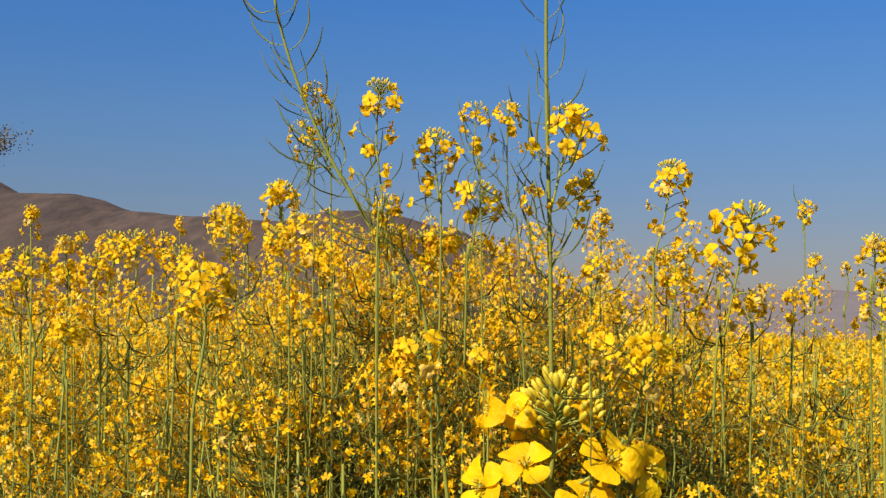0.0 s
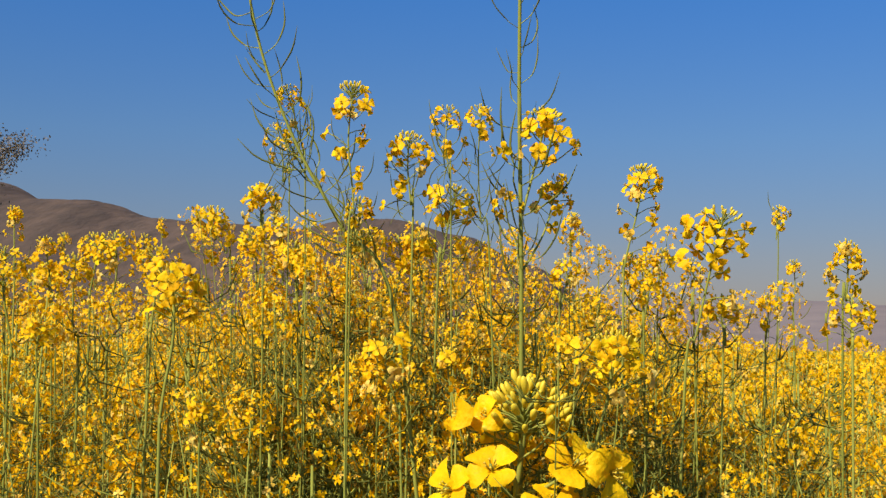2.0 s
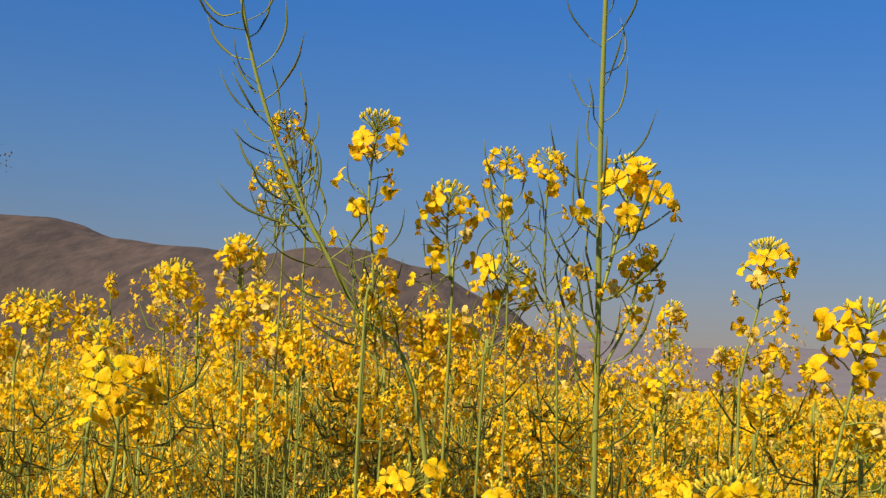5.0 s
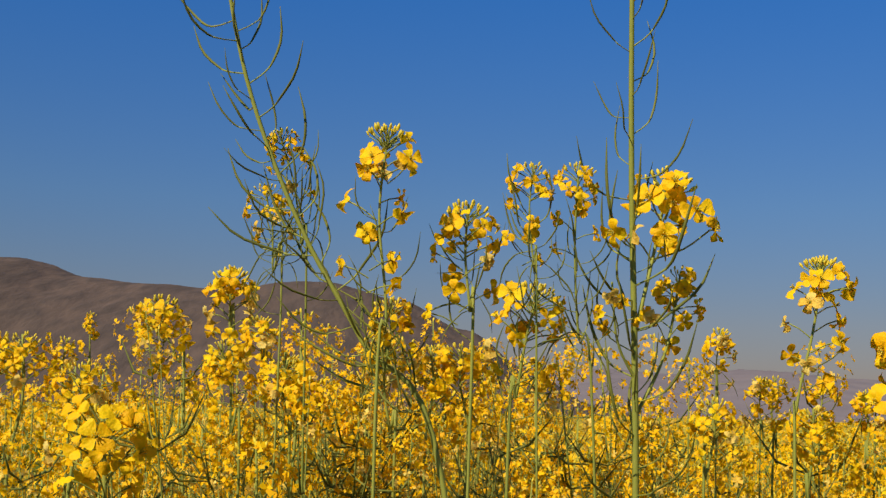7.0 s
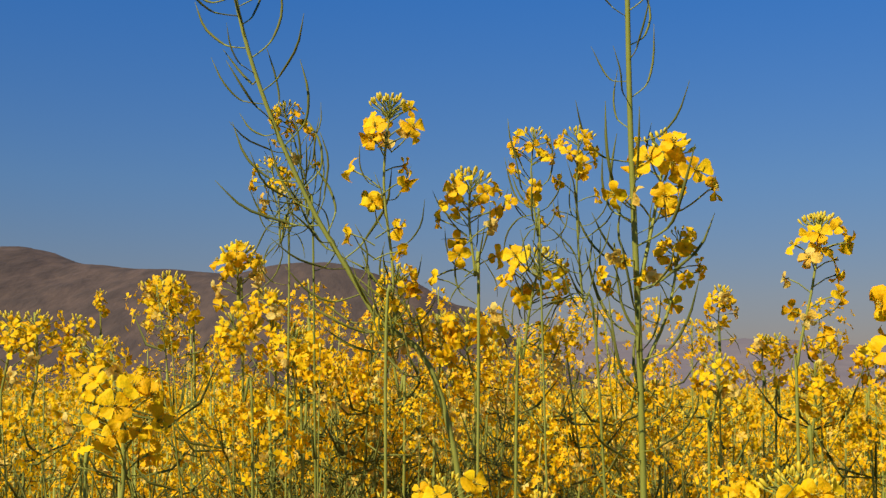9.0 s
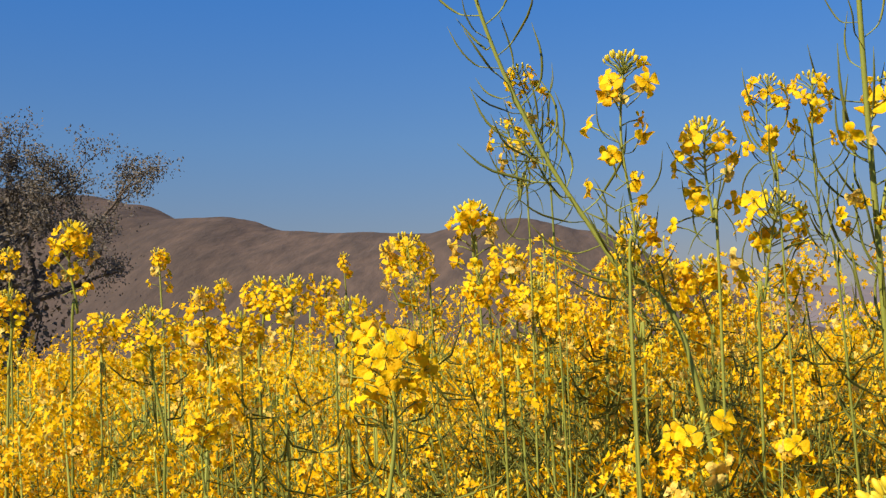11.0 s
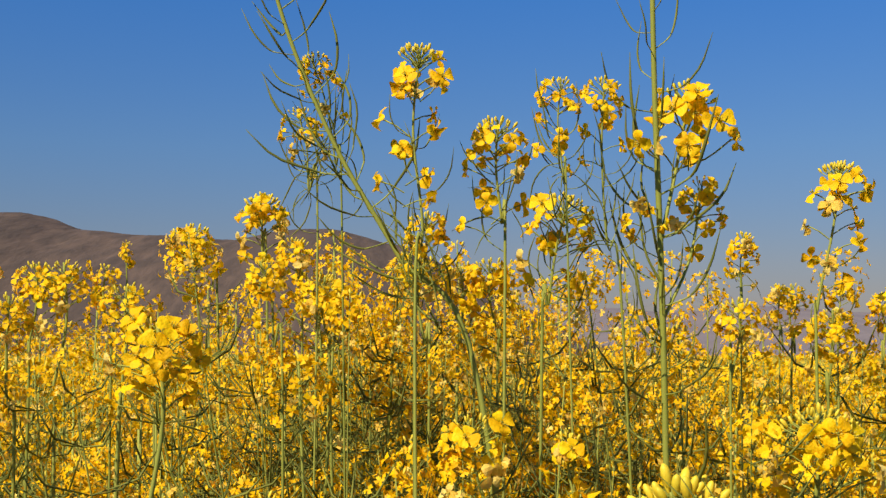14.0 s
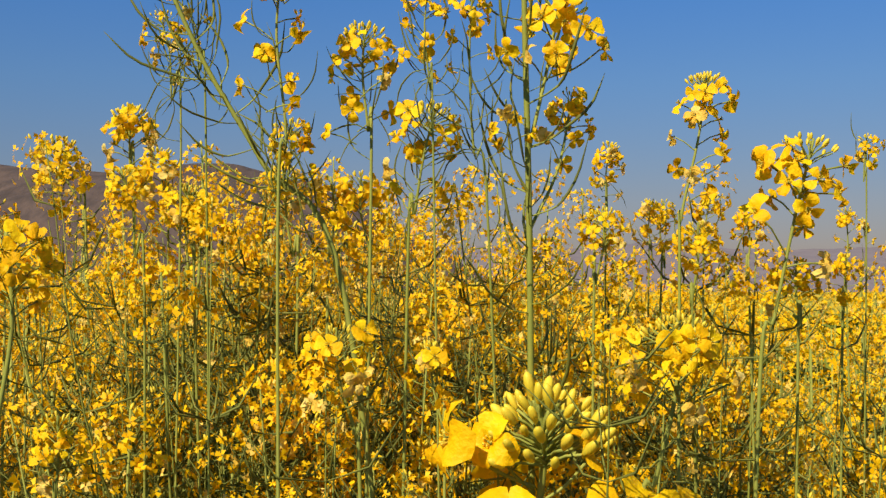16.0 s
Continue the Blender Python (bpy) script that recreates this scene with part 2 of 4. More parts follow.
def pods_along(plant, pts, n, lo, hi, length, rng, origin):
    """Pods set alternately round a stem between two fractions of its length."""
    turn = rng.uniform(0, 6)
    for k in range(n):
        u = lo + (hi - lo) * (k + rng.uniform(0.1, 0.9)) / n
        i = min(int(u * (len(pts) - 1)), len(pts) - 2)
        f = u * (len(pts) - 1) - i
        at = pts[i].lerp(pts[i + 1], f)
        d = (pts[i + 1] - pts[i]).normalized()
        turn += 2.4 + rng.uniform(-0.4, 0.4)
        q = d.to_track_quat("Z", "X").to_matrix().to_4x4()
        size = length * rng.uniform(0.75, 1.25)
        part("pod", rng.choice(PODS), plant, m=Matrix.Translation(at - origin) @ q @ Matrix.Rotation(turn, 4, "Z")
             @ Matrix.Rotation(rng.uniform(-0.45, 0.15), 4, "Y") @ Matrix.Diagonal((size, size, size, 1)))


def raceme(plant, pts, origin, width, reach, size, counts, rng, bud_size=0.35, dome=0.30, drop=0.52, fall=1.6):
    """The flower head at the top of a stem: buds in a dome, open flowers round them, fading ones below."""
    buds, opens, olds = counts
    top = pts[-1]
    d = (pts[-1] - pts[-3]).normalized()
    side = d.orthogonal().normalized()
    side2 = d.cross(side)
    ped, bud = Shape(), Shape()
    head_m = Matrix.Translation(top - origin)
    head = part("flower_head", bpy.data.meshes.new("flower_head"), plant, m=head_m)
    ga = 2.39996
    ph = rng.uniform(0, 6)

    def radial(w):
        return side * math.cos(w) + side2 * math.sin(w)

    def stalk(h, p, rad):
        base = -d * h
        mid = base.lerp(p, 0.55) + d * (p - base).length * 0.06
        tube(ped, [base, mid, p], [rad * 1.1, rad, rad * 1.15], 4, 0)

    if fall < 2:
        buds, bud_size = int(buds * 1.7), bud_size * 0.78
    for k in range(buds):
        r = width * dome * math.sqrt((k + 0.5) / buds)
        w = ph + k * ga
        p = radial(w) * r + d * (-r * r / width * fall - size * 0.08)
        way = d + radial(w) * (r / (width * dome)) * (0.85 if fall < 2 else 1.5)
        ln = size * bud_size * rng.uniform(0.8, 1.2)
        bud_shape(bud, p + way.normalized() * rng.uniform(-0.2, 0.2) * ln, way + Vector((rng.uniform(-1, 1), rng.uniform(-1, 1), 0)) * 0.25, ln, ln * 0.46)
        stalk(r * 0.9 + size * bud_size * 0.9, p, size * 0.075 * bud_size)
    for k in range(opens):
        w = ph + k * ga + rng.uniform(-0.3, 0.3)
        u = (k + rng.random()) / opens
        r = width * (0.50 - size / width * 0.3) * rng.uniform(0.75, 1.05)
        p = radial(w) * r - d * (size * 0.42 + width * drop * u)
        way = radial(w) * rng.uniform(0.5, 1.1) + d * rng.uniform(0.15, 0.75) + Vector((0, -0.45, 0))
        me = rng.choice(OPEN_FLOWERS if rng.random() < 0.6 else HALF_FLOWERS)
        part("flower", me, head, m=facing(p, way, rng.uniform(0, 6), size * rng.uniform(0.9, 1.12)))
        stalk(size * 0.42 + width * drop * u + r * 0.55, p, size * 0.03)
    for k in range(olds):
        w = ph + k * ga * 1.07
        u = (k + rng.uniform(0.2, 0.8)) / olds
        r = width * rng.uniform(0.30, 0.58)
        h = width * 0.45 + reach * u
        p = radial(w) * r - d * (h - r * rng.uniform(0.15, 0.5))
        way = radial(w) + d * rng.uniform(-0.7, 0.3)
        me = rng.choice(FADED_FLOWERS + HALF_FLOWERS)
        part("flower", me, head, m=facing(p, way, rng.uniform(0, 6), size * rng.uniform(0.9, 1.25)))
        stalk(h + r * 0.15, p, size * 0.028)
    if not ped.v:
        stalk(width * 0.3, d * 0.001, size * 0.05)
    me = ped.mesh("flower_head", [STEM])
    old = head.data
    head.data = me
    bpy.data.meshes.remove(old)
    if bud.v:
        part("bud_tip", bud.mesh("bud_tip", [BUD]), head, "greenish yellow closed buds")["kind"] = "stuff"
    return head


def stem_part(name, plant, pts, r0, r1, origin, sides=7):
    s = Shape()
    n = len(pts) - 1
    tube(s, [p - origin for p in pts], [r0 + (r1 - r0) * (i / n) ** 0.8 for i in range(n + 1)], sides)
    return part(name, s.mesh(name, [STEM]), plant)


def leaf_mesh(rng, length, width):
    """A long wavy leaf on a short stalk, along +x, hanging over."""
    s = Shape()
    verts, faces = [], []
    n = 7
    for i in range(n + 1):
        u = i / n
        w = width * math.sin(math.pi * min(1, 0.08 + u * 0.92)) ** 0.7 * (0.35 + 0.65 * u if u < 0.4 else 1) * 0.5
        z = 0.25 * length * math.sin(u * 2.2) - 0.35 * length * u * u
        for j in (-1, 0, 1):
            verts.append((u * length * 0.9, j * w, z + abs(j) * w * 0.35 + rng.uniform(-1, 1) * 0.02 * length * abs(j)))
    for i in range(n):
        for j in range(2):
            a = i * 3 + j
            faces.append((a, a + 1, a + 4, a + 3))
    s.add(verts, faces)
    return s.mesh("leaf", [LEAF])


LEAVES = [leaf_mesh(fr, fr.uniform(0.14, 0.24), fr.uniform(0.04, 0.07)) for _ in range(4)]


def low_leaves(plant, n, height, rng):
    for k in range(n):
        z = height * (0.15 + 0.5 * k / n)
        part("leaf", rng.choice(LEAVES), plant, m=Matrix.Translation((0, 0, z)) @ Matrix.Rotation(k * 2.4 + rng.random(), 4, "Z"))


def crop_head(rng, width, length, n, size, shape_rows=2, stalks=False):
    """Joined flowers and buds of one head, its top at the origin."""
    s = Shape()
    for k in range(n):
        u = (k + 0.5) / n
        w = k * 2.39996 + rng.uniform(-0.3, 0.3)
        r = width * 0.5 * min(1.0, 0.25 + 1.5 * math.sqrt(u)) * rng.uniform(0.6, 1.05)
        p = Vector((math.cos(w) * r, math.sin(w) * r, -length * u ** 1.2))
        way = Vector((math.cos(w), math.sin(w), 1.1 - 1.5 * u + rng.uniform(-0.4, 0.4)))
        f = Shape()
        old = u > 0.6 and rng.random() < 0.35
        flower_shape(rng, rng.choice((0.15, 0.45, 0.8, 1.2)), 1.0, shape_rows, 2, False, f, old, (0.80, 1.05))
        m = facing(p, way, rng.uniform(0, 6), size * rng.uniform(0.75, 1.1))
        s.add([m @ Vector(v) for v in f.v], f.f)
        s.m[-len(f.f):] = f.m
        if stalks:
            base = Vector((0, 0, p.z - r * 0.4))
            s.add([base, base + Vector((0.0008, 0, 0)), p], [(0, 1, 2)], 3)
    for k in range(4 if stalks else 0):
        w = k * 2.4
        r = width * 0.12 * math.sqrt(k)
        way = Vector((math.cos(w) * 0.5, math.sin(w) * 0.5, 1)).normalized()
        p = Vector((math.cos(w) * r, math.sin(w) * r, -r * 0.3))
        tube(s, [p, p + way * size * 0.3, p + way * size * 0.5], [size * 0.09, size * 0.14, size * 0.03], 4, 2)
    return s


cr = random.Random(77)
CROP_MATS = [PETAL, PETAL_OLD, BUD, STEM]
HEADS = [crop_head(cr, cr.uniform(0.036, 0.058), cr.uniform(0.035, 0.085), cr.randint(32, 42), cr.uniform(0.0092, 0.0122), 2, True).mesh("flower_head", CROP_MATS) for _ in range(9)]


def pod_bundle(pts, n, rng, length):
    """Joined slim pods along one stalk."""
    s = Shape()
    for k in range(n):
        u = rng.uniform(0.45, 0.97)
        i = min(int(u * (len(pts) - 1)), len(pts) - 2)
        at = pts[i]
        w = k * 2.4 + rng.random()
        out = Vector((math.cos(w), math.sin(w), rng.uniform(-0.1, 0.35))).normalized()
        L = length * rng.uniform(0.6, 1.2)
        a = at + out * L * 0.38
        up = Vector((0, 0, rng.uniform(0.5, 1.1)))
        tube(s, [at, a + (out * 0.4 + up * 0.2) * L * 0.3, a + (out * 1.2 + up * 1.4) * L * 0.45], [0.0004, 0.00095, 0.0002], 3)
    return s


def leafless_branch(plant, a, b, rng):
    """A thin side branch with pods and a head of small flowers."""
    out = Vector((b.x - a.x, b.y - a.y, -0.02))
    br = spline([a, a.lerp(b, 0.5) + out * 0.3, b], 7)
    s = Shape()
    tube(s, br, [0.0013 - 0.0001 * i for i in range(8)], 4)
    pb = pod_bundle(br, 15, rng, 0.05)
    s.add(pb.v, pb.f, 1)
    part("branch", s.mesh("branch", [STEM, POD]), plant)
    part("flower_head", rng.choice(HEADS), plant, m=Matrix.Translation(b) @ Matrix.Rotation(rng.uniform(0, 6), 4, "Z") @ Matrix.Diagonal((0.9, 0.9, 0.9, 1)))


PLANT_LABEL = "tall green mustard plant with a yellow flower head"


def flowering_plant(head, via, width, reach, size, counts, pods, thick, label=PLANT_LABEL, bud_size=0.35, dome=0.30, sides=2, drop=0.52, fall=1.6):
    """One plant: its stem rises from the soil through via to the flower head."""
    rng = random.Random(int(abs(head[0] * 7919 + head[2] * 104729)) + len(counts))
    h, v = Vector(head), Vector(via)
    lean = (v - h) * 0.5
    root = Vector((v.x + lean.x * 0.6, v.y + 0.03 * rng.uniform(-1, 1), 0.0))
    knee = v.lerp(root, 0.4) + Vector((lean.x * 0.5, 0, 0))
    sway = (h - v).length * 0.04
    pts = spline([root, knee + Vector((rng.uniform(-1, 1) * 0.012, 0, 0)), v, v.lerp(h, 0.35) + Vector((rng.uniform(-1, 1) * sway, 0, 0)),
                  v.lerp(h, 0.7) + Vector((rng.uniform(-1, 1) * sway, 0, 0)), h], 30)
    plant = tagged(new("mustard_plant"), label, "flower plant", "mustard plants in the field")
    plant.matrix_basis = Matrix.Translation(root)
    stem_part("stem", plant, pts, thick * 0.42, thick * 0.23, root)
    raceme(plant, pts, root, width, reach, size, counts, rng, bud_size, dome, drop, fall)
    if pods:
        pods_along(plant, pts, pods + (4 if pods > 6 else 0), 0.40, 0.80, 0.031 if pods > 6 else 0.022, rng, root)
    for k in range(sides):
        i = rng.randint(8, 11)
        a = pts[i]
        w = rng.uniform(0, 6.283)
        b = Vector((a.x + math.cos(w) * rng.uniform(0.04, 0.08), a.y + 0.02 + abs(math.sin(w)) * rng.uniform(0.04, 0.09), min(v.z - 0.02, 1.31) - rng.uniform(0.0, 0.08)))
        while a.z > b.z - 0.13 and i > 4:
            i -= 1
            a = pts[i]
        leafless_branch(plant, a - root, b - root, rng)
    low_leaves(plant, 2, v.z, rng)
    return plant


# ---- ground and distance ----
def ground():
    """One sheet of soil out to the horizon, finer near the camera."""
    s = Shape()
    rings = [0, 0.5, 1, 1.5, 2, 2.6, 3.3, 4.2, 5.5, 7, 9, 12, 16, 22, 30, 45, 70, 110, 180, 300, 500, 900, 1600, 3000, 4600]
    n = 48
    verts, faces = [(0, 0, 0)], []
    for r in rings[1:]:
        for k in range(n):
            w = 2 * math.pi * k / n
            z = 0.02 * noise.noise(Vector((r * math.cos(w), r * math.sin(w), 0)) * 1.7) if r < 60 else 0.0
            verts.append((r * math.cos(w), r * math.sin(w), z))
    for k in range(n):
        faces.append((0, 1 + k, 1 + (k + 1) % n))
    for i in range(len(rings) - 2):
        a, b = 1 + i * n, 1 + (i + 1) * n
        for k in range(n):
            k2 = (k + 1) % n
            faces.append((a + k, b + k, b + k2, a + k2))
    s.add(verts, faces)
    tagged(new("ground", s.mesh("ground", [SOIL])), "dark moist soil under the mustard crop", "ground", kind="structure")


ground()


def smooth_curve(x, knots):
    """Height over x, eased between (x, height) knots."""
    for (x0, y0), (x1, y1) in zip(knots, knots[1:]):
        if x0 <= x <= x1:
            u = (x - x0) / (x1 - x0)
            return y0 + (y1 - y0) * (u * u * (3 - 2 * u))
    return knots[0][1] if x < knots[0][0] else knots[-1][1]


def ridge(name, label, mat, dist, deep, crest, x0, x1, nx, ny, rough):
    """A hillside with gullies whose crest follows the given slopes, seen from afar."""
    s = Shape()
    verts, faces = [], []
    for j in range(ny + 1):
        v = j / ny
        for i in range(nx + 1):
            t = x0 + (x1 - x0) * i / nx
            y = dist - deep + 2.0 * deep * v
            x = t * dist * (1 + 0.25 * (v - 0.5))
            hgt = smooth_curve(t, crest) * dist
            rise = math.sin(math.pi * min(v, 1 - v)) ** 1.15
            p = Vector((x, y, 0)) / dist
            hgt *= rise * (1 + 0.05 * noise.noise(p * 9) * rise)
            gully = noise.fractal(Vector((p.x * 60 + 1.6 * noise.noise(p * 11), p.y * 5.0, 3.1)), 0.75, 2.2, 6)
            z = hgt + rough * dist * gully * rise * (0.35 + 0.65 * (1 - rise))
            verts.append((x, y, max(z, -1.0) - 0.5))
    for j in range(ny):
        for i in range(nx):
            a = j * (nx + 1) + i
            faces.append((a, a + 1, a + nx + 2, a + nx + 1))
    s.add(verts, faces)
    tagged(new(name, s.mesh(name, [mat])), label, "hill", kind="structure")


ridge("hill", "bare brown hill ridge with dry gullies", HILL, 900, 380,
      ((-1.6, 0.19), (-0.75, 0.165), (-0.52, 0.148), (-0.41, 0.132), (-0.36, 0.1225), (-0.3215, 0.1094), (-0.285, 0.1092), (-0.228, 0.0952), (-0.19, 0.0920), (-0.1245, 0.0885),
       (-0.085, 0.0950), (-0.0558, 0.0968), (0.0016, 0.0865), (0.050, 0.0655), (0.092, 0.038), (0.13, 0.012), (0.17, 0.0), (0.6, 0.0)),
      -1.6, 0.35, 520, 76, 0.0022)
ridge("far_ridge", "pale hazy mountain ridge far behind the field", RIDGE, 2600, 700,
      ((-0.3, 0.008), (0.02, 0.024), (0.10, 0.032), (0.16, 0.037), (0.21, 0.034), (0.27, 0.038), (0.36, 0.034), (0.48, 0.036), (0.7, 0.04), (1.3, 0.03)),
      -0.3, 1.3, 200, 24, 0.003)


# ---- tree and scrub beside the field ----
def leaf_cloud(shape, centres, n, leaf, rng, slot=0, spread=0.9):
    """Small bent leaves strewn round twig ends."""
    for c, r in centres:
        for _ in range(n):
            p = c + Vector([max(-1.5, min(1.5, rng.gauss(0, spread))) for _ in range(3)]) * r
            a = Vector((rng.gauss(0, 1), rng.gauss(0, 1), rng.gauss(0, 1))).normalized()
            b = a.orthogonal().normalized()
            L = leaf * rng.uniform(0.6, 1.3)
            shape.add([p, p + a * L * 0.5 + b * L * 0.28, p + a * L, p + a * L * 0.5 - b * L * 0.28 + a.cross(b) * L * 0.1], [(0, 1, 2, 3)], slot)


def tree(at, height, spread, rng):
    """A crooked broadleaf tree with a thin, open crown."""
    t = tagged(new("tree"), "sparse dusty tree with an open leafy crown", "tree")
    t.matrix_basis = Matrix.Translation(at)
    s, ends = Shape(), []

    def limb(p, d, ln, r, depth):
        q = p + d * ln
        bend = Vector((rng.uniform(-1, 1), rng.uniform(-1, 1), rng.uniform(-0.3, 0.5))) * ln * 0.18
        pts = spline([p, p.lerp(q, 0.5) + bend, q], 5)
        tube(s, pts, [r * (1 - 0.09 * i) for i in range(6)], 6 if depth < 2 else 4)
        if depth >= 2:
            ends.append((pts[3], ln * 0.28))
            ends.append((q, ln * 0.32))
        if depth < 5:
            for _ in range(3 if depth < 3 else 2):
                nd = (d + Vector((rng.uniform(-1, 1) * spread, rng.uniform(-1, 1) * spread, rng.uniform(-0.35, 0.6)))).normalized()
                limb(pts[rng.choice((3, 4, 5))], nd, ln * rng.uniform(0.58, 0.8), r * 0.56, depth + 1)

    limb(Vector((0, 0, -0.05)), Vector((0.05, 0, 1)), height * 0.30, height * 0.024, 0)
    part("trunk", s.mesh("trunk", [BARK]), t)
    c = Shape()
    leaf_cloud(c, ends, 62, height * 0.0070, rng, 0, 0.85)
    part("crown", c.mesh("crown", [TREE_LEAF], smooth=False), t)
    return t


def scrub(at, height, width, rng):
    """A dense dry bush of many leaning twigs."""
    t = tagged(new("bush"), "dense dark dry bush at the field's edge", "bush")
    t.matrix_basis = Matrix.Translation(at)
    s, ends = Shape(), []
    for _ in range(46):
        w, lean = rng.uniform(0, 6.283), rng.uniform(0.05, 1.0)
        d = Vector((math.cos(w) * lean * width / height, math.sin(w) * lean * width / height, 1)).normalized()
        ln = height * rng.uniform(0.65, 1.0) * (1 - 0.25 * lean)
        p0 = Vector((math.cos(w), math.sin(w), 0)) * rng.uniform(0, 0.25) * width
        p0.z = -0.04
        pts = spline([p0, p0 + d * ln * 0.5 + Vector((rng.uniform(-1, 1), rng.uniform(-1, 1), 0)) * 0.12 * ln, p0 + d * ln], 6)
        tube(s, pts, [0.035 * (1 - i / 7.5) for i in range(7)], 4)
        for q in pts[2:]:
            ends.append((q, height * 0.085))
    part("twig_frame", s.mesh("twig_frame", [BARK]), t)
    c = Shape()
    leaf_cloud(c, ends, 52, height * 0.025, rng)
    part("foliage", c.mesh("foliage", [SCRUB_LEAF], smooth=False), t)
    return t


tree((-11.4, 22.6, 0), 8.3, 0.95, random.Random(5))
scrub((-10.9, 21.0, 0), 4.5, 2.1, random.Random(8))
scrub((-12.9, 21.6, 0), 5.6, 2.8, random.Random(9))

def bloom(plant, root, stem_at, at, way, size, mesh):
    """A single large flower on its own stalk."""
    a, b = Vector(stem_at), Vector(at)
    s = Shape()
    way = Vector(way).normalized()
    tube(s, spline([a, a.lerp(b, 0.55) + Vector((0, 0, -0.08)) * (b - a).length, b - way * size * 0.06], 6), [size * 0.026] * 7, 5)
    head = part("flower_head", s.mesh("flower_head", [STEM]), plant, m=Matrix.Translation(-root))
    part("flower", mesh, head, m=facing(b, way, 0.6 + 3 * b.x, size))


def open_blooms(plant, stem_at, flowers):
    """Wide open flowers round a head: their place, the way they face, size and kind."""
    for at, way, size, kind in flowers:
        bloom(plant, plant.matrix_basis.translation, (stem_at[0], stem_at[1], min(at[2], stem_at[2]) - 0.012), at, way, size, BROAD_FLOWERS[kind])


# ---- tall plants near the camera ----
plant = flowering_plant((-0.057, 1.134, 1.557), (-0.060, 1.134, 1.381), 0.0400, 0.083, 0.0146, (22, 5, 11), 9, 0.0031)
open_blooms(plant, (-0.057, 1.134, 1.557), (((-0.066, 1.118, 1.536), (-0.4, -0.9, 0.35), 0.0155, 0), ((-0.044, 1.118, 1.535), (0.3, -0.95, 0.3), 0.0155, 2)))
flowering_plant((-0.130, 1.208, 1.569), (-0.108, 1.208, 1.455), 0.0284, 0.037, 0.0101, (12, 8, 7), 18, 0.0022)
flowering_plant((-0.140, 1.221, 1.535), (-0.125, 1.221, 1.447), 0.0342, 0.035, 0.0094, (8, 8, 8), 18, 0.0022)
plant = flowering_plant((-0.007, 1.157, 1.516), (-0.003, 1.157, 1.414), 0.0432, 0.056, 0.0141, (16, 8, 8), 8, 0.0030)
open_blooms(plant, (-0.007, 1.157, 1.516), (((-0.018, 1.14, 1.502), (-0.3, -0.95, 0.25), 0.0155, 0),))
flowering_plant((0.029, 1.122, 1.535), (0.032, 1.122, 1.436), 0.0251, 0.051, 0.0107, (8, 7, 7), 13, 0.0019)
flowering_plant((0.058, 1.138, 1.539), (0.068, 1.137, 1.379), 0.0306, 0.041, 0.0109, (8, 8, 6), 20, 0.0025)
plant = flowering_plant((0.038, 1.159, 1.467), (0.020, 1.159, 1.362), 0.0473, 0.048, 0.0144, (16, 11, 8), 12, 0.0031)
open_blooms(plant, (0.038, 1.159, 1.467), (((0.018, 1.132, 1.46), (-0.4, -1, 0.2), 0.017, 0),))
flowering_plant((-0.053, 1.165, 1.457), (-0.060, 1.165, 1.390), 0.0322, 0.033, 0.0121, (10, 10, 6), 9, 0.0024)
plant = flowering_plant((0.205, 1.133, 1.485), (0.186, 1.133, 1.346), 0.0379, 0.062, 0.0135, (20, 7, 9), 2, 0.0031)
open_blooms(plant, (0.205, 1.133, 1.485), (((0.198, 1.118, 1.472), (-0.2, -1, 0.2), 0.015, 0),))
flowering_plant((-0.184, 1.415, 1.499), (-0.179, 1.415, 1.423), 0.0425, 0.057, 0.0173, (18, 8, 7), 2, 0.0032)
flowering_plant((-0.259, 1.502, 1.482), (-0.231, 1.502, 1.398), 0.0542, 0.077, 0.0181, (12, 14, 9), 2, 0.0034)
flowering_plant((-0.163, 1.215, 1.430), (-0.147, 1.215, 1.341), 0.0334, 0.032, 0.0111, (10, 16, 6), 3, 0.0029)
flowering_plant((-0.121, 1.240, 1.421), (-0.117, 1.240, 1.342), 0.0394, 0.033, 0.0115, (10, 16, 6), 3, 0.0030)
flowering_plant((-0.002, 1.305, 1.438), (0.003, 1.305, 1.338), 0.0382, 0.026, 0.0139, (8, 12, 4), 3, 0.0028)
flowering_plant((-0.147, 1.303, 1.453), (-0.141, 1.303, 1.397), 0.0279, 0.039, 0.0130, (8, 9, 5), 2, 0.0024)
plant = flowering_plant((-0.205, 1.079, 1.386), (-0.211, 1.079, 1.200), 0.0561, 0.029, 0.0168, (8, 9, 6), 3, 0.0049)
open_blooms(plant, (-0.205, 1.079, 1.386), (((-0.202, 1.056, 1.372), (0.15, -1, 0.2), 0.02, 0), ((-0.193, 1.06, 1.382), (0.3, -0.8, 0.6), 0.019, 2), ((-0.214, 1.062, 1.386), (-0.4, -0.8, 0.5), 0.018, 1)))
plant = flowering_plant((-0.025, 1.140, 1.329), (-0.010, 1.140, 1.225), 0.0467, 0.033, 0.0149, (8, 9, 6), 2, 0.0039)
open_blooms(plant, (-0.025, 1.140, 1.329), (((-0.03, 1.115, 1.319), (-0.2, -1, 0.2), 0.017, 0), ((-0.009, 1.118, 1.327), (0.3, -0.9, 0.3), 0.017, 2)))
plant = flowering_plant((0.031, 1.121, 1.320), (0.039, 1.121, 1.243), 0.0203, 0.028, 0.0148, (5, 2, 4), 1, 0.0029)
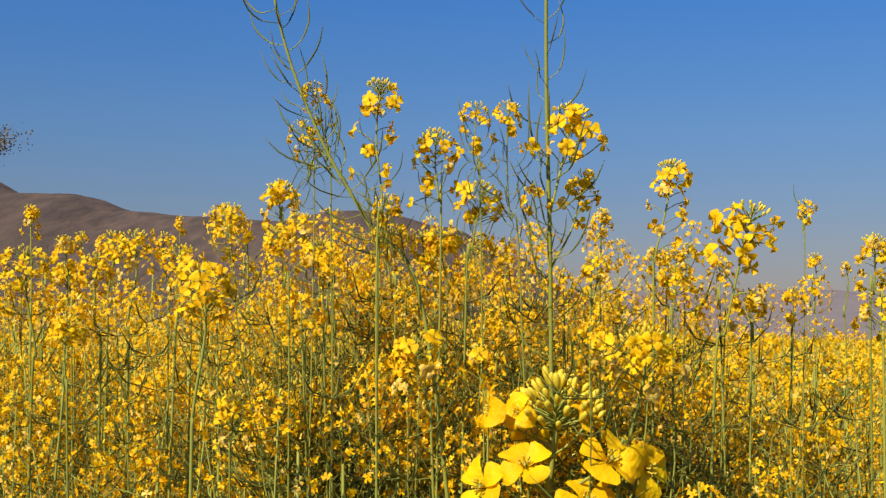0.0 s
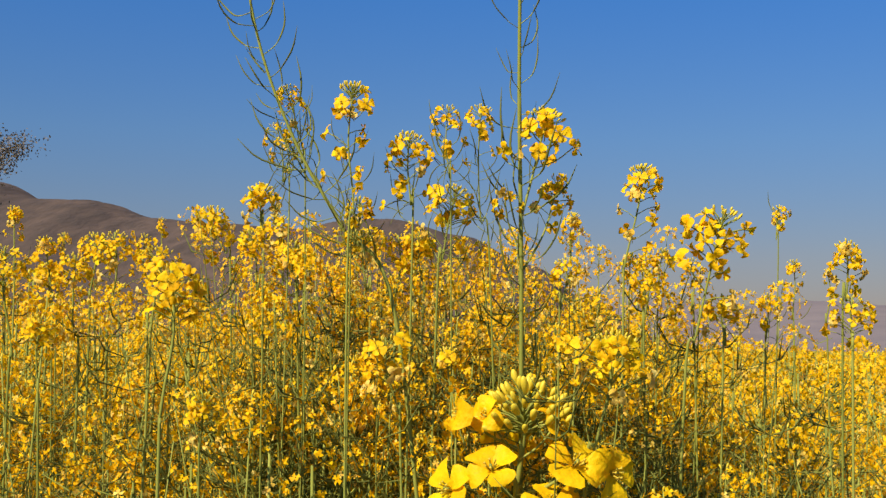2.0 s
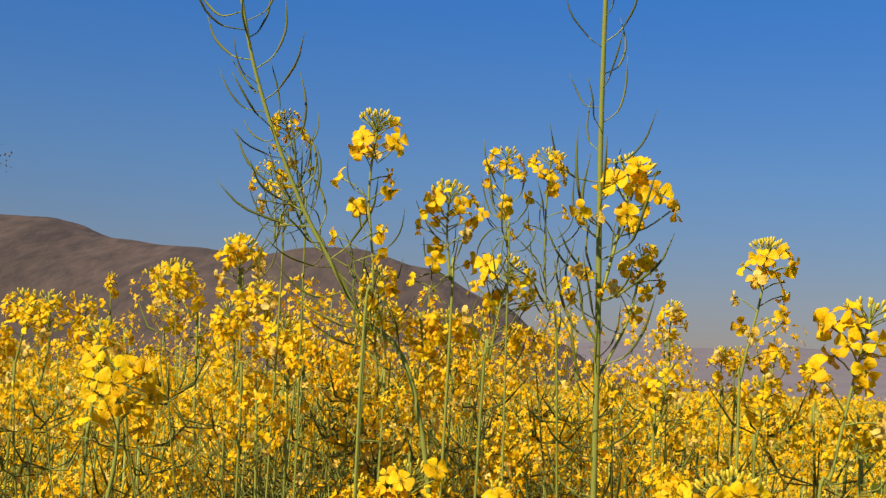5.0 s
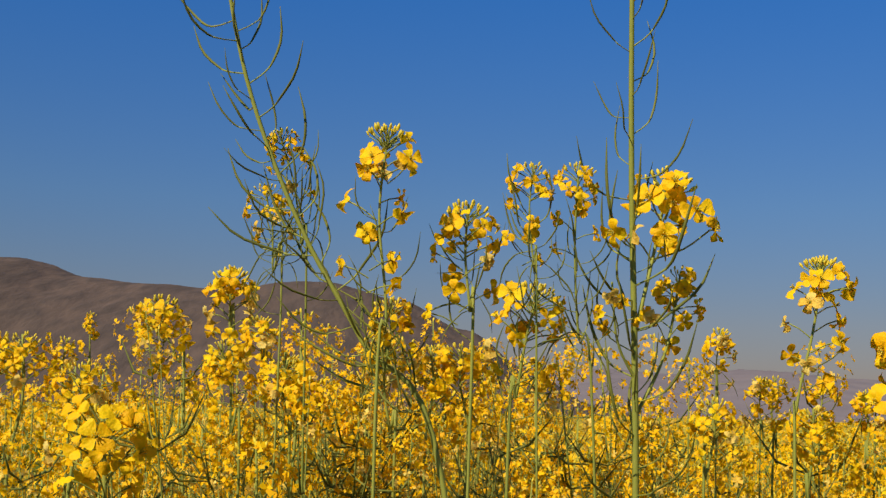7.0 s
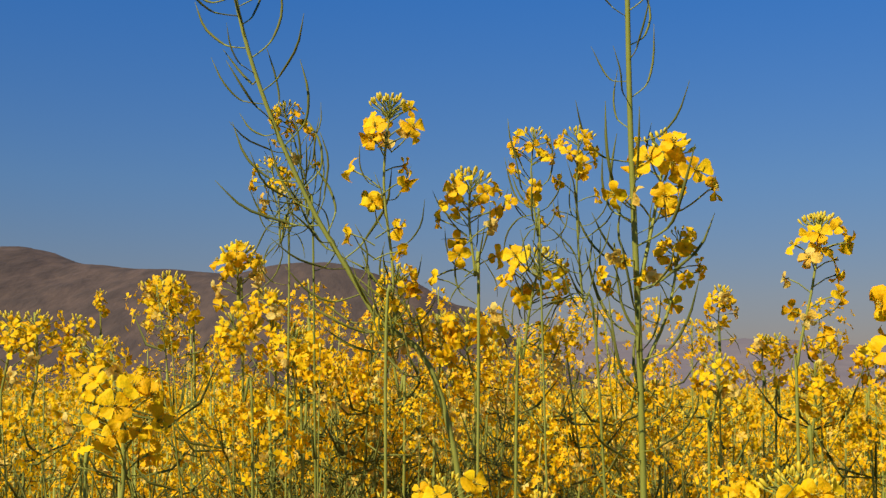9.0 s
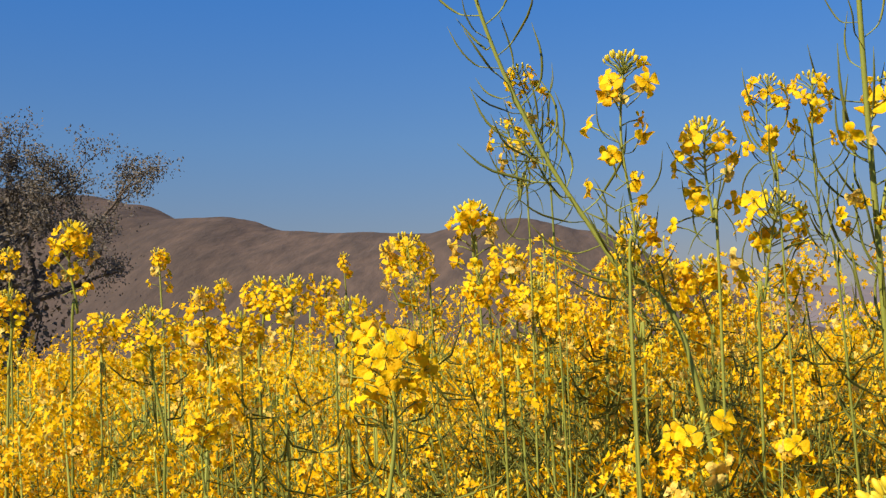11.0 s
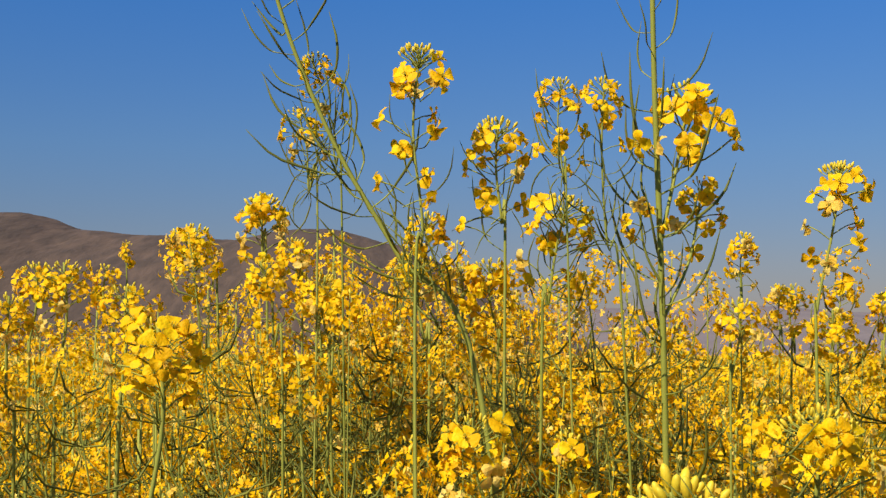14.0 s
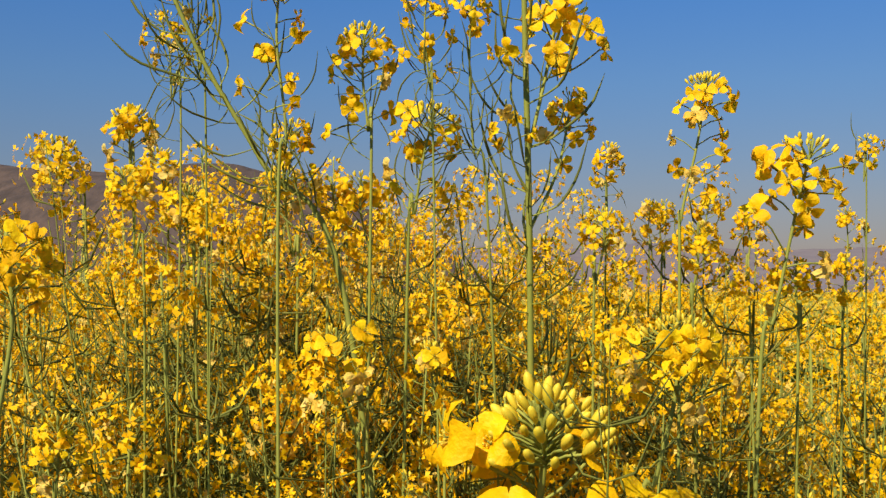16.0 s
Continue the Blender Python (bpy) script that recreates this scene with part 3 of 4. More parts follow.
open_blooms(plant, (0.031, 1.121, 1.320), (((0.031, 1.104, 1.313), (0, -1, 0.15), 0.015, 0),))
plant = flowering_plant((0.172, 1.089, 1.335), (0.148, 1.089, 1.190), 0.0694, 0.033, 0.0195, (18, 8, 6), 2, 0.0054)
open_blooms(plant, (0.172, 1.089, 1.335), (((0.131, 1.062, 1.325), (-0.3, -1, 0.15), 0.021, 0), ((0.16, 1.06, 1.322), (0.1, -0.9, -0.1), 0.02, 1), ((0.182, 1.066, 1.322), (0.5, -0.8, 0.2), 0.021, 2)))
flowering_plant((0.281, 1.152, 1.449), (0.243, 1.152, 1.273), 0.0547, 0.061, 0.0202, (10, 9, 7), 3, 0.0041)
flowering_plant((0.342, 1.208, 1.459), (0.342, 1.208, 1.409), 0.0181, 0.019, 0.0085, (6, 6, 3), 2, 0.0018)
flowering_plant((0.234, 1.330, 1.421), (0.231, 1.330, 1.340), 0.0274, 0.032, 0.0095, (6, 12, 9), 3, 0.0028)
flowering_plant((0.217, 1.192, 1.397), (0.213, 1.192, 1.310), 0.0357, 0.037, 0.0102, (8, 16, 9), 3, 0.0032)
flowering_plant((0.287, 1.196, 1.373), (0.287, 1.196, 1.300), 0.0377, 0.026, 0.0102, (8, 16, 6), 2, 0.0032)
flowering_plant((0.339, 1.236, 1.377), (0.336, 1.236, 1.310), 0.0242, 0.027, 0.0095, (6, 10, 6), 2, 0.0028)
flowering_plant((0.397, 1.366, 1.419), (0.398, 1.366, 1.320), 0.0174, 0.042, 0.0086, (5, 6, 8), 1, 0.0024)
flowering_plant((0.470, 1.494, 1.418), (0.470, 1.494, 1.318), 0.0126, 0.019, 0.0076, (4, 4, 4), 1, 0.0027)
flowering_plant((0.396, 1.174, 1.423), (0.392, 1.174, 1.338), 0.0330, 0.041, 0.0120, (8, 9, 8), 2, 0.0032)
flowering_plant((0.382, 1.112, 1.370), (0.382, 1.112, 1.295), 0.0426, 0.029, 0.0114, (8, 16, 6), 2, 0.0035)
flowering_plant((0.263, 1.232, 1.409), (0.267, 1.232, 1.331), 0.0189, 0.021, 0.0085, (5, 6, 5), 2, 0.0028)
flowering_plant((-0.333, 1.367, 1.440), (-0.337, 1.367, 1.279), 0.0459, 0.047, 0.0126, (10, 16, 9), 2, 0.0042)
flowering_plant((-0.301, 1.446, 1.463), (-0.302, 1.446, 1.379), 0.0145, 0.024, 0.0085, (6, 4, 4), 1, 0.0025)
flowering_plant((-0.302, 1.378, 1.438), (-0.297, 1.378, 1.340), 0.0208, 0.036, 0.0104, (5, 6, 6), 1, 0.0030)
flowering_plant((-0.254, 1.240, 1.415), (-0.261, 1.240, 1.287), 0.0442, 0.038, 0.0126, (10, 16, 6), 2, 0.0039)
flowering_plant((-0.359, 1.314, 1.411), (-0.352, 1.314, 1.283), 0.0398, 0.040, 0.0122, (10, 16, 7), 2, 0.0041)
flowering_plant((-0.409, 1.248, 1.414), (-0.401, 1.248, 1.253), 0.0504, 0.043, 0.0126, (10, 18, 6), 2, 0.0039)
flowering_plant((-0.415, 1.381, 1.434), (-0.402, 1.381, 1.326), 0.0266, 0.042, 0.0116, (8, 9, 9), 2, 0.0030)
flowering_plant((-0.471, 1.444, 1.474), (-0.467, 1.444, 1.364), 0.0205, 0.031, 0.0109, (6, 7, 6), 2, 0.0032)
flowering_plant((-0.413, 1.445, 1.444), (-0.418, 1.445, 1.350), 0.0181, 0.019, 0.0097, (5, 5, 3), 1, 0.0025)
flowering_plant((-0.547, 1.438, 1.501), (-0.551, 1.438, 1.376), 0.0390, 0.048, 0.0158, (14, 13, 9), 3, 0.0039)
flowering_plant((-0.583, 1.378, 1.438), (-0.583, 1.378, 1.329), 0.0291, 0.036, 0.0123, (10, 10, 7), 3, 0.0037)
flowering_plant((-0.594, 1.403, 1.477), (-0.591, 1.403, 1.388), 0.0162, 0.023, 0.0099, (6, 6, 5), 2, 0.0028)
flowering_plant((-0.522, 1.443, 1.418), (-0.526, 1.443, 1.333), 0.0326, 0.028, 0.0122, (10, 12, 6), 2, 0.0029)
flowering_plant((-0.375, 1.441, 1.444), (-0.379, 1.441, 1.329), 0.0446, 0.043, 0.0148, (10, 16, 8), 3, 0.0039)
flowering_plant((-0.428, 1.445, 1.409), (-0.428, 1.445, 1.320), 0.0391, 0.038, 0.0140, (10, 14, 7), 3, 0.0039)
flowering_plant((-0.055, 1.264, 1.435), (-0.048, 1.264, 1.342), 0.0322, 0.033, 0.0118, (8, 10, 5), 3, 0.0034)
flowering_plant((-0.128, 1.304, 1.429), (-0.130, 1.304, 1.319), 0.0475, 0.034, 0.0122, (8, 14, 6), 3, 0.0035)
flowering_plant((-0.024, 1.318, 1.436), (-0.026, 1.318, 1.343), 0.0334, 0.028, 0.0123, (8, 10, 5), 3, 0.0035)
flowering_plant((-0.332, 1.134, 1.343), (-0.332, 1.134, 1.242), 0.0339, 0.030, 0.0125, (8, 14, 6), 2, 0.0031)
flowering_plant((-0.187, 1.136, 1.278), (-0.188, 1.136, 1.197), 0.0387, 0.030, 0.0125, (8, 14, 6), 2, 0.0031)
flowering_plant((0.141, 1.125, 1.441), (0.138, 1.127, 1.372), 0.0165, 0.026, 0.0085, (8, 7, 9), 2, 0.0016)
flowering_plant((0.133, 1.115, 1.400), (0.128, 1.116, 1.330), 0.0300, 0.028, 0.0105, (8, 13, 6), 3, 0.0026)
flowering_plant((0.215, 1.300, 1.419), (0.213, 1.300, 1.344), 0.0190, 0.030, 0.0088, (8, 8, 9), 2, 0.0020)
flowering_plant((0.236, 1.222, 1.418), (0.230, 1.222, 1.346), 0.0175, 0.036, 0.0088, (8, 7, 10), 2, 0.0020)


def podded_stalk(knots, thick, pods, lo, hi, pod_len, seed, label):
    """A tall plant past flowering: a bare stalk set with curved pods."""
    rng = random.Random(seed)
    k = [Vector(p) for p in knots]
    root = k[0]
    pts = spline(k, 44)
    plant = tagged(new("mustard_plant"), label, "flower plant", "mustard plants in the field")
    plant.matrix_basis = Matrix.Translation(root)
    stem_part("stem", plant, pts, thick, thick * 0.5, root)
    pods_along(plant, pts, pods, lo, hi, pod_len, rng, root)
    low_leaves(plant, 3, 1.2, rng)
    return plant, pts, root


def side_head(plant, root, fork, head, bow, width, reach, size, counts, thick, pods, seed):
    """A flowering side branch."""
    rng = random.Random(seed)
    a, b = Vector(fork), Vector(head)
    pts = spline([a, a.lerp(b, 0.5) + Vector(bow), b], 14)
    stem_part("branch", plant, pts, thick, thick * 0.6, root, 6)
    raceme(plant, pts, root, width, reach, size, counts, rng)
    if pods:
        pods_along(plant, pts, pods, 0.15, 0.7, 0.03, rng, root)


# leaning stalk full of upright pods
plant, pts, root = podded_stalk([(0.048, 1.181, 0), (0.033, 1.181, 0.798), (-0.015, 1.179, 1.329), (-0.070, 1.179, 1.431), (-0.112, 1.179, 1.504), (-0.148, 1.179, 1.593), (-0.172, 1.179, 1.698)],
                                0.0024, 50, 0.38, 0.995, 0.048, 31, "leaning green mustard stalk set with curved seed pods")
# straight stalk with spaced pods and a large flower head on a branch
plant, pts, root = podded_stalk([(0.100, 1.161, 0), (0.099, 1.159, 0.805), (0.097, 1.156, 1.330), (0.093, 1.156, 1.553), (0.093, 1.156, 1.725)],
                                0.0030, 34, 0.46, 0.995, 0.044, 47, "straight green mustard stalk with pods and a large yellow flower head")
pods_along(plant, pts, 15, 0.44, 0.67, 0.062, random.Random(52), root)
side_head(plant, root, (0.096, 1.156, 1.440), (0.120, 1.171, 1.541), (0.0, 0.0, -0.004), 0.050, 0.036, 0.0190, (14, 3, 4), 0.0014, 1, 3)
open_blooms(plant, (0.117, 1.168, 1.524), (((0.102, 1.140, 1.520), (-0.5, -0.8, 0.3), 0.0225, 1), ((0.117, 1.142, 1.531), (-0.1, -0.8, 0.7), 0.0210, 3),
                                           ((0.129, 1.138, 1.514), (0.2, -1, 0.15), 0.0225, 0), ((0.111, 1.142, 1.498), (-0.2, -0.9, -0.1), 0.0200, 3)))
side_head(plant, root, (0.097, 1.156, 1.390), (0.133, 1.196, 1.483), (0.004, 0.0, -0.006), 0.034, 0.040, 0.0130, (6, 8, 9), 0.0012, 1, 4)
side_head(plant, root, (0.097, 1.156, 1.410), (0.079, 1.141, 1.469), (-0.004, 0.0, -0.006), 0.022, 0.024, 0.0120, (0, 2, 5), 0.001, 1, 5)


bloom(plant, root, (0.105, 1.164, 1.485), (0.144, 1.159, 1.505), (0.8, -0.45, 0.15), 0.023, HALF_FLOWERS[3])
bloom(plant, root, (0.096, 1.156, 1.491), (0.080, 1.139, 1.499), (-0.55, -0.5, -0.25), 0.020, HALF_FLOWERS[0])

# low plant with large blooms close by: a dome of buds over a ring of wide flowers
plant = flowering_plant((0.094, 1.120, 1.290), (0.092, 1.124, 1.16), 0.148, 0.020, 0.050, (58, 0, 0), 0, 0.0086,
                        "mustard plant with large yellow blooms and pale buds", 0.27, 0.25, 0, 0.52, 3.8)
root = plant.matrix_basis.translation
for dx, dy, dz, way, size, kind in (
        (-0.049, -0.004, -0.019, (-1.0, -0.25, 0.10), 0.046, 4), (-0.028, -0.010, -0.022, (-0.5, -0.6, 0.35), 0.036, 5),
        (-0.024, -0.030, -0.066, (-0.15, -0.70, 0.65), 0.056, 3), (-0.058, -0.018, -0.084, (-0.65, -0.6, 0.25), 0.058, 1),
        (0.044, -0.042, -0.060, (0.35, -0.65, 0.60), 0.060, 2), (0.076, -0.030, -0.066, (0.60, -0.65, 0.05), 0.056, 1),
        (0.030, -0.014, -0.030, (0.6, -0.35, 0.5), 0.044, 4), (0.026, -0.030, -0.094, (0.25, -0.75, 0.5), 0.056, 0),
        (-0.008, 0.040, -0.050, (-0.1, 0.9, 0.3), 0.054, 2)):
    at = Vector((0.094 + dx, 1.120 + dy, 1.283 + dz))
    bloom(plant, root, (0.093, 1.121, at.z - 0.030), at, way, size, BROAD_FLOWERS[kind])


# ---- the crop: plants one can tell apart ----
def podded_plant(rng):
    """A branching plant 1.3 m tall that is mostly past flowering, full of slim green pods."""
    plant = tagged(new("mustard_plant"), "branching green mustard plant full of slim pods", "flower plant", "mustard plants in the field")
    o = Vector((0, 0, 0))
    main = spline([o, Vector((rng.uniform(-0.03, 0.03), 0, 0.7)), Vector((rng.uniform(-0.04, 0.04), 0, 1.3))], 16)
    stem_part("stem", plant, main, 0.003, 0.0005, o, 5)
    part("flower_head", rng.choice(HEADS), plant, m=Matrix.Translation(main[-1]) @ Matrix.Diagonal((0.7, 0.7, 0.7, 1)))
    part("pod_spray", pod_bundle(main[9:], 26, rng, 0.05).mesh("pod_spray", [POD]), plant)["kind"] = "stuff"
    for k in range(7):
        a = main[rng.randint(8, 13)]
        w = k * 2.4 + rng.uniform(-0.4, 0.4)
        ln = rng.uniform(0.04, 0.13)
        b = Vector((a.x + math.cos(w) * ln, a.y + math.sin(w) * ln, 1.3 - rng.uniform(0.0, 0.16)))
        br = spline([a, a.lerp(b, 0.5) + Vector((math.cos(w), math.sin(w), -0.5)) * ln * 0.25, b], 10)
        s = Shape()
        tube(s, br, [0.0012 - 0.00009 * i for i in range(11)], 4)
        pb = pod_bundle(br, 14, rng, 0.05)
        s.add(pb.v, pb.f, 1)
        part("branch", s.mesh("branch", [STEM, POD]), plant)
        if k < 5:
            part("flower_head", rng.choice(HEADS), plant, m=Matrix.Translation(b) @ Matrix.Rotation(rng.uniform(0, 6), 4, "Z") @ Matrix.Diagonal((0.68, 0.68, 0.68, 1)))
    low_leaves(plant, 1, 0.8, rng)
    return plant


def crop_plant(rng):
    """One branching plant 1.3 m tall, built once and set out many times."""
    plant = tagged(new("mustard_plant"), "branching mustard plant thick with small yellow flowers", "flower plant", "mustard plants in the field")
    o = Vector((0, 0, 0))
    top = Vector((rng.uniform(-0.05, 0.05), rng.uniform(-0.05, 0.05), 1.3))
    main = spline([o, Vector((top.x * 0.2 + rng.uniform(-0.02, 0.02), top.y * 0.2, 0.6)), top], 12)
    stem_part("stem", plant, main, 0.0034, 0.0009, o, 5)
    part("flower_head", rng.choice(HEADS), plant, m=Matrix.Translation(top) @ Matrix.Rotation(rng.uniform(0, 6), 4, "Z"))
    part("pod_spray", pod_bundle(main[6:], 14, rng, 0.05).mesh("pod_spray", [POD]), plant)["kind"] = "stuff"
    for k in range(5):
        a = main[int((0.55 + 0.075 * k + rng.uniform(-0.03, 0.03)) * 12)]
        w = k * 2.3 + rng.uniform(-0.5, 0.5)
        reach = rng.uniform(0.05, 0.12)
        leafless_branch(plant, a, Vector((a.x + math.cos(w) * reach, a.y + math.sin(w) * reach, 1.3 - rng.uniform(0.02, 0.29))), rng)
    low_leaves(plant, 1, 0.8, rng)
    return plant


def crop_top(x, y, rng):
    """How high a plant stands here: uneven, and taller towards the hill side."""
    r = math.hypot(x, y)
    side = smooth_curve(x / max(y, 0.3), ((-0.4, 0.050), (-0.12, 0.047), (-0.02, 0.044), (0.07, 0.042), (0.16, 0.018), (0.5, 0.014)))
    if r < 1.2:
        return rng.uniform(1.12, 1.27)
    return min(1.35 + r * rng.uniform(-0.05, side), 1.44 if x > -0.08 * y else 1.51)


def set_out_crop():
    rng = random.Random(19)
    podded = [podded_plant(rng) for _ in range(5)]
    for k in range(44):
        x, y = rng.uniform(-0.16, 0.27), rng.uniform(1.16, 1.9)
        top = 1.35 + rng.uniform(-0.05, 0.046 if x < 0.12 else 0.020) * y
        m = pose(x, y, 0, rng.uniform(-2, 2), rng.uniform(-3, 3), rng.uniform(0, 360)) @ Matrix.Diagonal((top / 1.3,) * 3 + (1,))
        if k < 5:
            podded[k].matrix_basis = m
        else:
            copy_thing(podded[k % 5], m)
    kinds = [crop_plant(rng) for _ in range(9)]
    tall = random.Random(83)
    used, spots = 0, []
    while used < 264:
        az = radians(rng.uniform(-47, 31))
        r = rng.uniform(1.0, 2.85) ** 0.5 * rng.uniform(1.0, 1.69)
        x, y = r * math.sin(az), r * math.cos(az)
        if any((x - a) ** 2 + (y - b) ** 2 < 0.06 ** 2 for a, b in spots):
            continue
        spots.append((x, y))
        m = pose(x, y, 0, rng.uniform(-2, 2), rng.uniform(-2, 2), rng.uniform(0, 360))
        k = crop_top(x, y, rng) / 1.33
        m = m @ Matrix.Diagonal((k, k, k, 1))
        if used < len(kinds):
            kinds[used].matrix_basis = m
        else:
            copy_thing(kinds[used % len(kinds)], m)
        used += 1
    for k in range(20):
        x, y = tall.uniform(-0.12, 0.20), tall.uniform(1.26, 1.6)
        top = 1.39 + tall.uniform(0.0, 0.035) * y
        copy_thing(kinds[k % len(kinds)] if k % 4 == 0 else podded[k % 5], pose(x, y, 0, tall.uniform(-3, 3), tall.uniform(-3, 3), tall.uniform(0, 360)) @ Matrix.Diagonal((top / 1.33,) * 3 + (1,)))


set_out_crop()


# ---- the crop beyond: too many to count ----
def arrays(shape):
    tri, mat = [], []
    for f, mt in zip(shape.f, shape.m):
        for k in range(1, len(f) - 1):
            tri.append((f[0], f[k], f[k + 1]))
            mat.append(mt)
    return np.array(shape.v, float), np.array(tri, int), np.array(mat, int)


def tuft(rng, heads, n, size, rows):
    """The top of a plant in joined pieces, with its stalk to the soil; top at the origin."""
    s = Shape()
    tube(s, [(0, 0, -1.33), (rng.uniform(-0.02, 0.02), 0, -0.5), (0, 0, -0.02)], [0.004, 0.003, 0.0015], 3, 3)
    for k in range(heads):
        c = crop_head(rng, rng.uniform(0.04, 0.06), rng.uniform(0.05, 0.09), n, size, rows)
        w = k * 2.4 + rng.random()
        off = Vector((math.cos(w), math.sin(w), 0)) * (0.075 * rng.uniform(0.5, 1.2) if k else 0) - Vector((0, 0, rng.uniform(0.02, 0.17) if k else 0))
        o = len(s.f)
        s.add([Vector(v) + off for v in c.v], c.f)
        s.m[o:] = c.m
        if k:
            tube(s, [Vector((0, 0, off.z - 0.13)), off - Vector((0, 0, 0.02))], [0.0014, 0.001], 3, 3)
    return arrays(s)


def leaf_clump(rng, reach, shape=None, n=11, low=-0.6):
    """Bent leaves round a stalk, its top at the origin."""
    s = shape or Shape()
    for k in range(n):
        w, z = k * 2.4 + rng.random(), rng.uniform(low, 0.0)
        L = reach * rng.uniform(0.35, 0.8) * (1.2 + z * 0.2)
        a, b = Vector((math.cos(w), math.sin(w), 0)), Vector((-math.sin(w), math.cos(w), 0))
        p = Vector((0, 0, z))
        s.add([p, p + a * L * 0.5 + b * L * 0.17 + Vector((0, 0, L * 0.25)), p + a * L + Vector((0, 0, rng.uniform(-0.1, 0.25) * L)), p + a * L * 0.5 - b * L * 0.17 + Vector((0, 0, L * 0.22))],
              [(0, 1, 2, 3)], 4)
    return arrays(s) if shape is None else None


def stalk_clump(rng):
    """Thin forking stalks with slim pods, their top at the origin."""
    s = Shape()
    for k in range(5):
        w, r = k * 2.4 + rng.random(), rng.uniform(0.03, 0.12)
        a = Vector((0, 0, -rng.uniform(0.25, 0.42)))
        c = Vector((math.cos(w) * r, math.sin(w) * r, -rng.uniform(0.0, 0.12)))
        mid = a.lerp(c, 0.5) + Vector((math.cos(w), math.sin(w), 0)) * r * 0.25
        tube(s, [a, mid, c], [0.0012, 0.0010, 0.0006], 3, 3)
        for _ in range(3):
            p = mid.lerp(c, rng.random())
            v, up = rng.uniform(0, 6.283), rng.uniform(0.1, 0.9)
            L = rng.uniform(0.02, 0.05)
            tube(s, [p, p + Vector((math.cos(v), math.sin(v), up)).normalized() * L], [0.0009, 0.0006], 3, rng.choice((3, 5)))
        f = flower_shape(rng, rng.choice((0.2, 0.5, 0.9)), 1.0, 2, 2, False, None, rng.random() < 0.25)
        m = facing(c, Vector((math.cos(w), math.sin(w), rng.uniform(0.0, 1.0))), w, rng.uniform(0.009, 0.013))
        o = len(s.f)
        s.add([m @ Vector(q) for q in f.v], f.f)
        s.m[o:] = f.m
    return arrays(s)


def simple_tuft(rng):
    """A plant with few, larger pieces for the field behind the camera; top at the origin."""
    s = Shape()
    tube(s, [(0, 0, -1.33), (0, 0, -0.02)], [0.004, 0.002], 3, 3)
    for k in range(15):
        w, r = k * 2.4 + rng.random(), 0.17 * math.sqrt(rng.uniform(0.02, 1.0))
        p = Vector((math.cos(w) * r, math.sin(w) * r, -rng.uniform(0, 0.22)))
        m = facing(p, Vector((math.cos(w) * 0.6, math.sin(w) * 0.6, 1)), w, rng.uniform(0.045, 0.075))
        s.add([m @ Vector(q) for q in ((-0.5, -0.2, 0), (0.1, -0.5, 0.15), (0.5, 0.2, 0), (-0.1, 0.5, 0.15))], [(0, 1, 2, 3)])
    leaf_clump(rng, 0.42, s, 8, -0.95)
    return arrays(s)


def strew(name, label, kinds, spots, rng):
    """Joins turned and scaled copies into one mesh."""
    vs, ts, ms, base = [], [], [], 0
    for x, y, z in spots:
        v, t, mt = kinds[rng.randrange(len(kinds))]
        w, k = rng.uniform(0, 6.283), rng.uniform(0.85, 1.2)
        c, s_ = math.cos(w) * k, math.sin(w) * k
        p = np.empty_like(v)
        p[:, 0] = v[:, 0] * c - v[:, 1] * s_ + x
        p[:, 1] = v[:, 0] * s_ + v[:, 1] * c + y
        p[:, 2] = np.maximum(v[:, 2] + z, 0.0)
        vs.append(p)
        ts.append(t + base)
        ms.append(mt)
        base += len(v)
    v, t, mt = np.concatenate(vs), np.concatenate(ts), np.concatenate(ms)
    me = bpy.data.meshes.new(name)
    me.vertices.add(len(v))
    me.vertices.foreach_set("co", v.astype(np.float32).ravel())
    me.loops.add(len(t) * 3)
    me.loops.foreach_set("vertex_index", t.astype(np.int32).ravel())
    me.polygons.add(len(t))
    me.polygons.foreach_set("loop_start", np.arange(0, len(t) * 3, 3, dtype=np.int32))
    for mm in CROP_MATS + [LEAF, POD]:
        me.materials.append(mm)
    me.polygons.foreach_set("material_index", mt.astype(np.int32))
    me.update(calc_edges=True)
    return tagged(new(name, me), label, "crop", kind="stuff")


def spots_in(rng, n, a0, a1, r0, r1, keep=lambda x, y: True):
    out = []
    while len(out) < n:
        az, r = radians(rng.uniform(a0, a1)), math.sqrt(rng.uniform(r0 ** 2, r1 ** 2))
        x, y = r * math.sin(az), r * math.cos(az)
        if keep(x, y):
            out.append((x, y))
    return out


